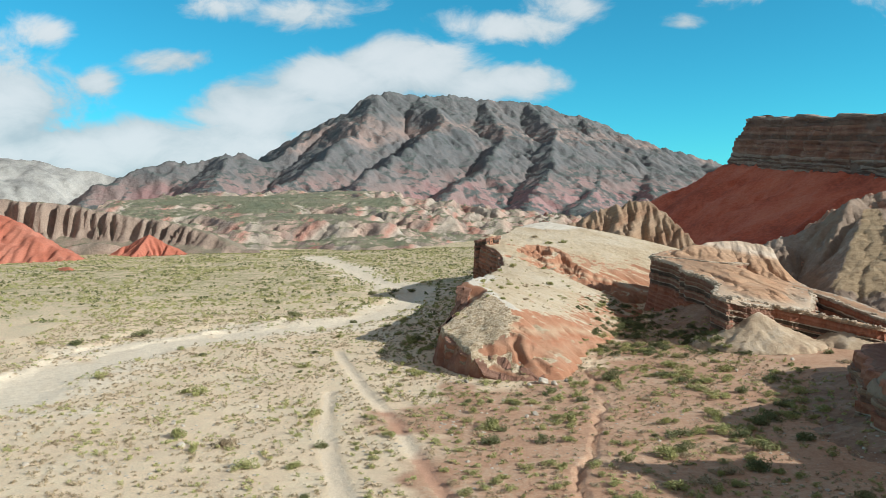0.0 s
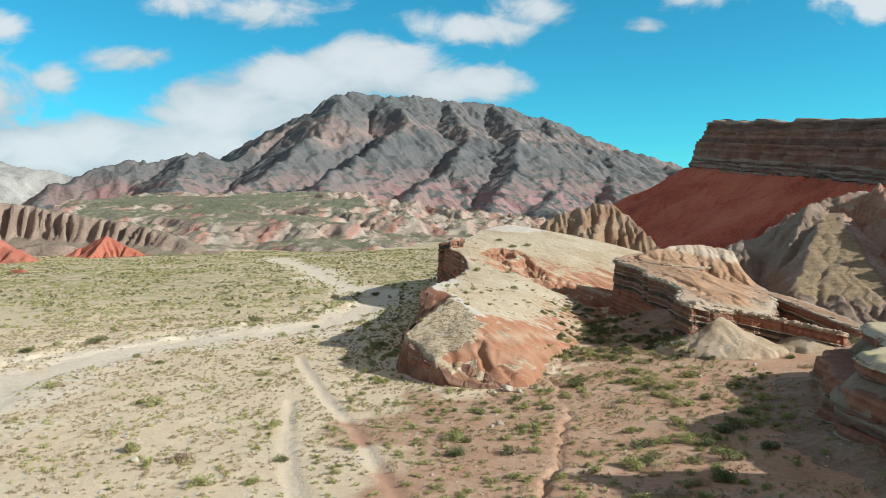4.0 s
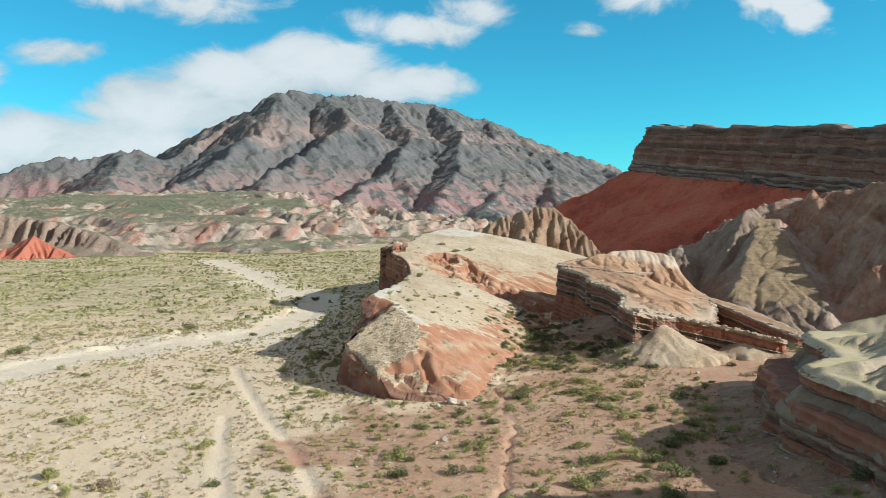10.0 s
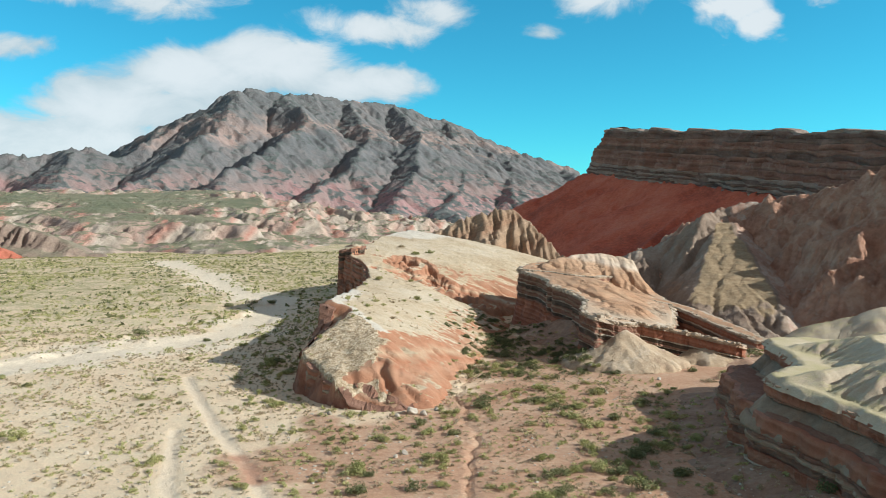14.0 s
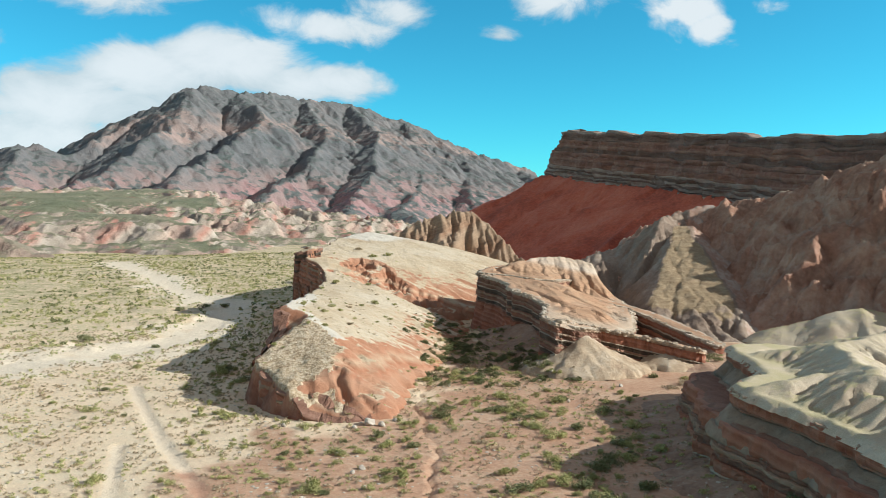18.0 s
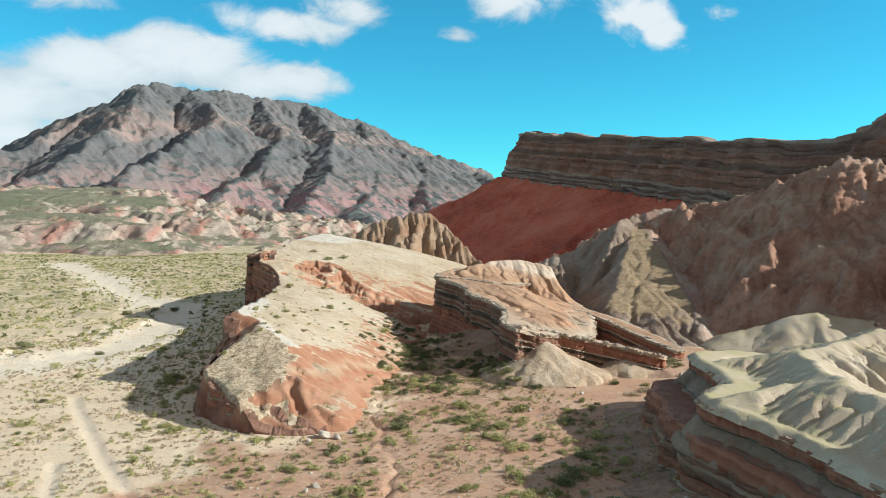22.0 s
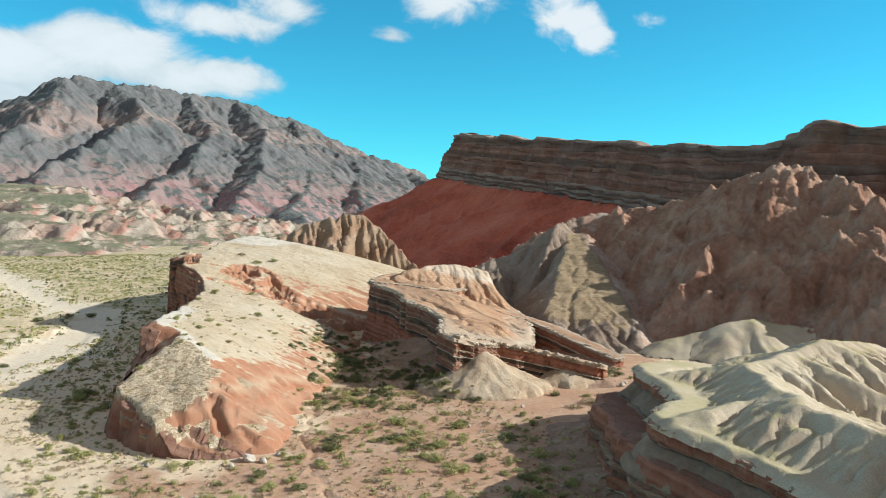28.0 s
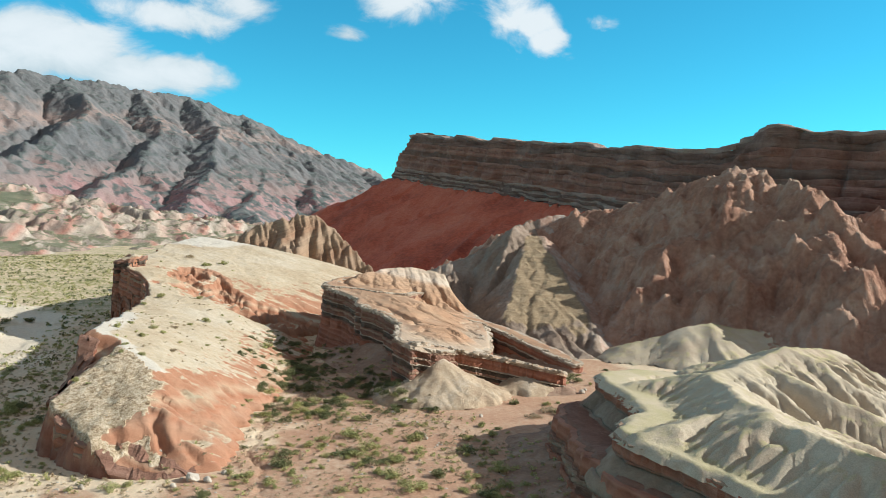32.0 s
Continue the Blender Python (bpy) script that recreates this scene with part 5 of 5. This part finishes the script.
def tri_mesh(name, co, material):
    """Loose triangles as one mesh; co: (count, 3, 3)."""
    me = bpy.data.meshes.new(name)
    m = len(co)
    me.vertices.add(3 * m), me.loops.add(3 * m), me.polygons.add(m)
    me.vertices.foreach_set("co", co.reshape(-1).astype(np.float32))
    me.loops.foreach_set("vertex_index", np.arange(3 * m, dtype=np.int32))
    me.polygons.foreach_set("loop_start", np.arange(0, 3 * m, 3, dtype=np.int32))
    me.update(calc_edges=True)
    me.materials.append(material)
    return me


def foliage(rng, clumps, leaves, size, wide=1.0, tall=0.75):
    """Leaf blades in uneven clumps over a radius of about one metre."""
    out = []
    for _ in range(clumps):
        a, r = rng.uniform(0, 2 * np.pi), wide * rng.uniform(0.05, 0.75)
        c = np.array([r * np.cos(a), r * np.sin(a), tall * rng.uniform(0.25, 0.75) * (1.2 - 0.5 * r)])
        s = rng.uniform(0.25, 0.45)
        p = rng.normal(0, 1, (leaves, 3))
        p /= np.linalg.norm(p, axis=1)[:, None]
        p = c + p * s * rng.uniform(0.55, 1.0, (leaves, 1)) * [1, 1, 0.8]
        p[:, 2] = np.maximum(p[:, 2], 0.03)
        a1, a2 = rng.normal(0, 1, (leaves, 3)), rng.normal(0, 1, (leaves, 3))
        a1 /= np.linalg.norm(a1, axis=1)[:, None]
        a2 /= np.linalg.norm(a2, axis=1)[:, None]
        out.append(np.stack([p - a1 * size, p + a1 * size, p + a2 * size * 1.5], 1))
    return np.concatenate(out)


def twigs(rng, count):
    tri = []
    for _ in range(count):
        a, t = rng.uniform(0, 2 * np.pi), rng.uniform(0.3, 0.8)
        base, tip = np.array([0.05 * np.cos(a), 0.05 * np.sin(a), -0.1]), np.array([t * np.cos(a), t * np.sin(a), rng.uniform(0.35, 0.6)])
        w = np.array([-np.sin(a), np.cos(a), 0]) * 0.035
        up = np.array([0, 0, 0.05])
        tri += [[base - w, base + w, tip], [base + w, base + up, tip], [base + up, base - w, tip]]
    return np.array(tri)


rs = np.random.RandomState(5)
SHRUBS = []
for k in range(8):
    mat, label = ((M_LEAF, "yellow green desert shrub on sandy soil"), (M_LEAF, "yellow green desert shrub on sandy soil"), (M_DARKLEAF, "dark green thorny desert shrub"), (M_DRYLEAF, "dry straw coloured desert shrub"))[k % 4]
    stem = new("shrub", tri_mesh("shrub_stems", twigs(rs, 9), M_STEM))
    crown = new("foliage", tri_mesh("shrub_foliage", foliage(rs, 11 + k % 3, 70, 0.062, 1.0, (0.9, 0.7, 0.85, 0.55)[k % 4]), mat))
    crown.parent = stem
    tagged(stem, label, "shrub", "desert shrubs")
    SHRUBS.append(stem)

# shrubs that stand out: x, y, radius, kind
KNOWN = [(14, 192, 1.2, 1), (17, 204, 1.3, 0), (22, 214, 1.3, 3), (13, 176, 1.1, 1), (19, 186, 1.2, 3), (33, 262, 1.5, 0), (40, 300, 2.2, 1), (46, 306, 2.0, 0), (36, 310, 1.8, 3), (18, 114, 1.9, 0), (-78.5, 207, 3.4, 2), (-45, 242, 2.8, 2), (-19.6, 121, 1.7, 1), (29.8, 143.5, 2.4, 2), (7.3, 141, 1.6, 0), (10, 198, 1.4, 1), (-16, 104, 1.5, 2), (-37, 110, 2.0, 1), (-66, 152, 2.0, 0), (-61, 185, 1.6, 1),
         (-88, 190, 2.6, 2), (33, 172, 1.8, 0), (37, 186, 2.2, 0), (41, 196, 2.4, 2), (45, 208, 2.6, 2), (40, 176, 2.0, 0), (46, 190, 2.2, 2), (50, 214, 2.4, 2), (44, 224, 2.2, 0), (36, 152, 1.6, 0), (44, 157, 1.7, 0), (48, 165, 1.5, 1), (55, 152, 1.6, 2),
         (42, 140, 1.8, 2), (49, 132, 1.9, 2), (52, 122, 2.2, 2), (44, 112, 2.4, 2), (40, 100, 2.4, 2), (36, 92, 2.2, 2), (47, 104, 2.0, 2), (30, 100, 1.8, 2), (25, 86, 2.0, 1), (13, 104, 1.6, 2), (6, 104, 2.0, 2), (22, 128, 1.7, 2), (58, 141, 2.0, 2), (66, 148, 1.6, 0),
         (93, 186, 1.8, 2), (104, 190, 1.8, 0), (88, 160, 1.7, 2), (22, 252, 1.8, 0), (31, 232, 1.6, 0), (27, 330, 2.4, 0), (-20, 318, 2.8, 2), (-13, 322, 2.6, 2), (-28, 312, 2.6, 2), (-33, 214, 1.6, 0), (-26, 232, 1.7, 2)]
RINGS_CLEAR = [RING_TWO, RING_FIN, RING_FIN_TWO, RING_LOW]


def open_ground(x, y):
    """How freely scrub grows at each place, 0 to 1."""
    d, _, (w,), _ = crest(x, y, WASH)
    free = smooth(d + 4 * fbm(x / 12, y / 12, 3, 11), w * 0.4, w * 1.1)
    for line in (LANE, LANE_TWO):
        d, _, (w,), _ = crest(x, y, line)
        free = free * smooth(d, w * 1.1, w * 1.8)
    d, _, (w,), _ = crest(x, y, GULLY)
    free = free * smooth(d, w, w * 1.6)
    for ring in RINGS_CLEAR:
        free = free * (inside(x, y, ring) < -1.0)
    return free


def scatter(count, x0, x1, y0, y1, seed, patch=14.0, bias=0.0, z_most=30.0):
    r = np.random.RandomState(seed)
    x, y = r.uniform(x0, x1, count * 4), r.uniform(y0, y1, count * 4)
    want = open_ground(x, y) * smooth(fbm(x / patch, y / patch, 3, seed) + bias, -0.35, 0.5)
    z = height_at(x, y)
    e = 0.8
    slope = np.hypot(height_at(x + e, y) - z, height_at(x, y + e) - z) / e
    pick = (r.uniform(0, 1, len(x)) < want * (slope < 0.45)) & (z < z_most) & ((z < 3.0) | (r.uniform(0, 1, len(x)) < 0.12))
    return x[pick][:count], y[pick][:count], z[pick][:count], r


def put_shrub(kind, x, y, z, radius, turn, flat=1.0):
    ob = copy_thing(SHRUBS[kind], pose(x, y, z - 0.03, 0, 0, turn))
    ob.scale = (radius, radius, radius * flat)
    return ob


r = np.random.RandomState(9)
kx, ky = np.array([k[0] for k in KNOWN], float), np.array([k[1] for k in KNOWN], float)
for (x, y, rad, kind), z in zip(KNOWN, height_at(kx, ky)):
    put_shrub(kind + 4 * r.randint(0, 2), x, y, z, rad * 0.95, r.uniform(0, 360), r.uniform(0.7, 0.95))
for area, many, seed in (((-12, 70, 72, 215), 85, 401), ((-100, -5, 78, 235), 35, 402), ((26, 62, 76, 235), 45, 403), ((66, 132, 146, 215), 30, 404)):
    x, y, z, r = scatter(many, *area, seed)
    for q in zip(x, y, z):
        put_shrub(r.choice([0, 1, 4, 5, 0, 2, 6, 3]), *q, 0.8 + 1.4 * r.rand() ** 2, r.uniform(0, 360), r.uniform(0.6, 1.0))
for k, stem in enumerate(SHRUBS):
    x, y = -30 + 7.0 * k, 70.0 + 3 * (k % 3)
    stem.matrix_basis = pose(x, y, height_at(np.array([x]), np.array([y]))[0], 0, 0, 40 * k)


def strew(name, template_count, template, material, spots, size, seed, label, category, flat=(0.6, 1.0)):
    """Many small plants or stones as one joined object: a few templates laid at each spot, turned and scaled."""
    r = np.random.RandomState(seed)
    forms = [template(r) for _ in range(template_count)]
    x, y, z = spots
    kind = r.randint(0, template_count, len(x))
    out = []
    for k, form in enumerate(forms):
        at = np.where(kind == k)[0]
        a, s = r.uniform(0, 2 * np.pi, len(at)), size(r, x[at], y[at])
        c, sn = np.cos(a)[:, None, None], np.sin(a)[:, None, None]
        p = form[None]
        q = np.stack([p[..., 0] * c - p[..., 1] * sn, p[..., 0] * sn + p[..., 1] * c, p[..., 2] * r.uniform(*flat, len(at))[:, None, None]], -1)
        q = q * s[:, None, None, None] + np.stack([x[at], y[at], z[at]], -1)[:, None, None]
        out.append(q.reshape(-1, 3, 3))
    ob = new(name, tri_mesh(name, np.concatenate(out), material))
    return tagged(ob, label, category, kind="stuff")


def small_form(r):
    return foliage(r, 3, 12, 0.16, 0.8, 0.6)


def stone_form(r):
    bm = bmesh.new()
    bmesh.ops.create_icosphere(bm, subdivisions=1, radius=0.5)
    for v in bm.verts:
        v.co = Vector((v.co.x * r.uniform(0.7, 1.3), v.co.y * r.uniform(0.7, 1.3), v.co.z * r.uniform(0.45, 0.9)))
    co = np.array([[v.co[:] for v in f.verts] for f in bm.faces])
    bm.free()
    return co


def far_form(r):
    return foliage(r, 3, 7, 0.24, 0.8, 0.6)


def bush_form(r):
    return foliage(r, 9, 56, 0.07, 1.0, 0.75)


x, y, z, _ = scatter(460, -12, 64, 72, 240, 421, patch=12.0, bias=0.1)
strew("bushes", 5, bush_form, M_LEAF, (x, y, z), lambda r, x, y: r.uniform(0.5, 1.3, len(x)), 422, "yellow green bushes scattered over reddish soil", "bushes")
r = np.random.RandomState(431)
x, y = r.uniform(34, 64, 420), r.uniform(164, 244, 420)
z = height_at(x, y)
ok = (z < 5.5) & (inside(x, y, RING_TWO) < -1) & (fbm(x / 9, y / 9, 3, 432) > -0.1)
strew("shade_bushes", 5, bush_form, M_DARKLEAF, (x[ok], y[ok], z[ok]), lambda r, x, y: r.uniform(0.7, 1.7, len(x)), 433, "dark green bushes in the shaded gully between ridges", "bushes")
M_STONE = rock("pale_stone", [(0.40, 0.35, 0.29), (0.52, 0.46, 0.39), (0.62, 0.57, 0.50)], 1.5, patch=0.4, bump=0.4, depth=0.1)
x, y, z, _ = scatter(10000, -110, 66, 68, 260, 411, patch=8.0, bias=0.3)
strew("low_scrub", 6, small_form, M_DRYLEAF, (x, y, z), lambda r, x, y: r.uniform(0.25, 0.8, len(x)), 412, "low dry tufts scattered over sandy ground", "scrub")
x, y, z, _ = scatter(4200, -110, 70, 68, 300, 413, patch=11.0, bias=0.1)
strew("green_scrub", 6, small_form, M_LEAF, (x, y, z), lambda r, x, y: r.uniform(0.3, 1.0, len(x)), 414, "small green tufts scattered over sandy ground", "scrub")
x, y, z, _ = scatter(13000, -330, 60, 230, 760, 415, patch=40.0, bias=0.2, z_most=6)
strew("valley_scrub", 6, far_form, M_LEAF, (x, y, z), lambda r, x, y: r.uniform(0.5, 1.5, len(x)), 416, "green scrub covering the far valley floor", "scrub")
x, y, z, _ = scatter(2500, -330, 60, 230, 760, 417, patch=40.0, bias=0.2, z_most=6)
strew("dark_scrub", 6, far_form, M_DARKLEAF, (x, y, z), lambda r, x, y: r.uniform(0.8, 2.0, len(x)), 418, "dark bushes on the far valley floor", "scrub")
x, y, z, _ = scatter(4500, -110, 60, 68, 200, 419, patch=10.0)
strew("stones", 6, stone_form, M_STONE, (x, y, z), lambda r, x, y: 0.12 + 0.55 * r.rand(len(x)) ** 4, 420, "pale stones scattered over sandy ground", "stones")

# ---------------------------------------------------------------- boulders that have come down
def boulder_mesh(seed, material=M_STONE):
    bm = bmesh.new()
    bmesh.ops.create_icosphere(bm, subdivisions=3, radius=0.5)
    r = np.random.RandomState(seed)
    planes = [(Vector(r.normal(0, 1, 3)).normalized(), r.uniform(0.28, 0.42)) for _ in range(9)]
    for v in bm.verts:
        for normal, reach in planes:
            far = v.co.dot(normal) - reach
            if far > 0:
                v.co -= normal * far * 0.9
        v.co *= 1 + 0.10 * noise.noise(v.co * 5 + Vector((seed, 0, 0)))
    me = bpy.data.meshes.new("boulder")
    bm.to_mesh(me)
    bm.free()
    me.materials.append(material)
    return me


FORMS = [boulder_mesh(k) for k in range(5)]
r = np.random.RandomState(77)
SPOTS = [(-35.1, 105.2, 1.1), (17.5, 142, 2.2), (19.5, 141, 1.3), (15, 140.2, 1.0), (22, 143.5, 0.9), (-52, 98, 0.9), (-40, 117, 0.8), (-30, 127, 0.8), (99, 171, 1.6), (101, 173, 1.1), (60, 172, 1.2), (56, 168, 0.9), (55, 150, 0.8), (70, 160, 0.9),
         (-26, 96, 0.8), (-60, 112, 0.9), (-47, 130, 0.8), (4, 143, 0.9), (12, 117, 0.8), (13.5, 118.5, 1.1), (36, 196, 0.9), (47, 231, 1.1), (51, 240, 1.3)]
for k, ((x, y, size), z) in enumerate(zip(SPOTS, height_at(np.array([p[0] for p in SPOTS]), np.array([p[1] for p in SPOTS])))):
    ob = new("boulder", FORMS[k % 5])
    ob.matrix_basis = pose(x, y, z + 0.18 * size, 0, 0, r.uniform(0, 360)) @ Matrix.Diagonal((size * r.uniform(0.9, 1.3), size, size * r.uniform(0.7, 0.95), 1))
    tagged(ob, "pale angular boulder lying on sandy ground", "boulder", "fallen boulders")

# blocks of the pale cap that stand along the brow of the banded ridge
CAPS = [boulder_mesh(20 + k, B_WHITE) for k in range(4)]
r = np.random.RandomState(88)
for line, top, many in (([(63.4, 179), (70.5, 182), (83.5, 179.6), (95.5, 173.4)], top_fin, 34), ([(63.2, 180), (63.2, 186), (66.4, 193.5), (70, 204), (69.5, 213), (67, 221)], top_two, 30), ([(109.6, 191), (108.5, 199), (106.3, 219), (104, 229.3), (94, 232)], top_fin_two, 24), ([(98.6, 215), (105.4, 231), (111, 247)], top_two, 16)):
    q, _, _ = ring_points(line, 0.3, closed=False, soften=0)
    for k in r.choice(len(q), many, replace=False):
        x, y = q[k] + r.normal(0, 0.25, 2)
        size = 0.5 + 0.9 * r.rand() ** 2
        ob = new("cap_block", CAPS[r.randint(4)])
        ob.parent = banded
        ob.matrix_basis = pose(x, y, float(top(np.array([x]), np.array([y]))[0]) + 0.05, 0, 0, r.uniform(0, 360)) @ Matrix.Diagonal((size * 1.3, size, size * 0.75, 1))
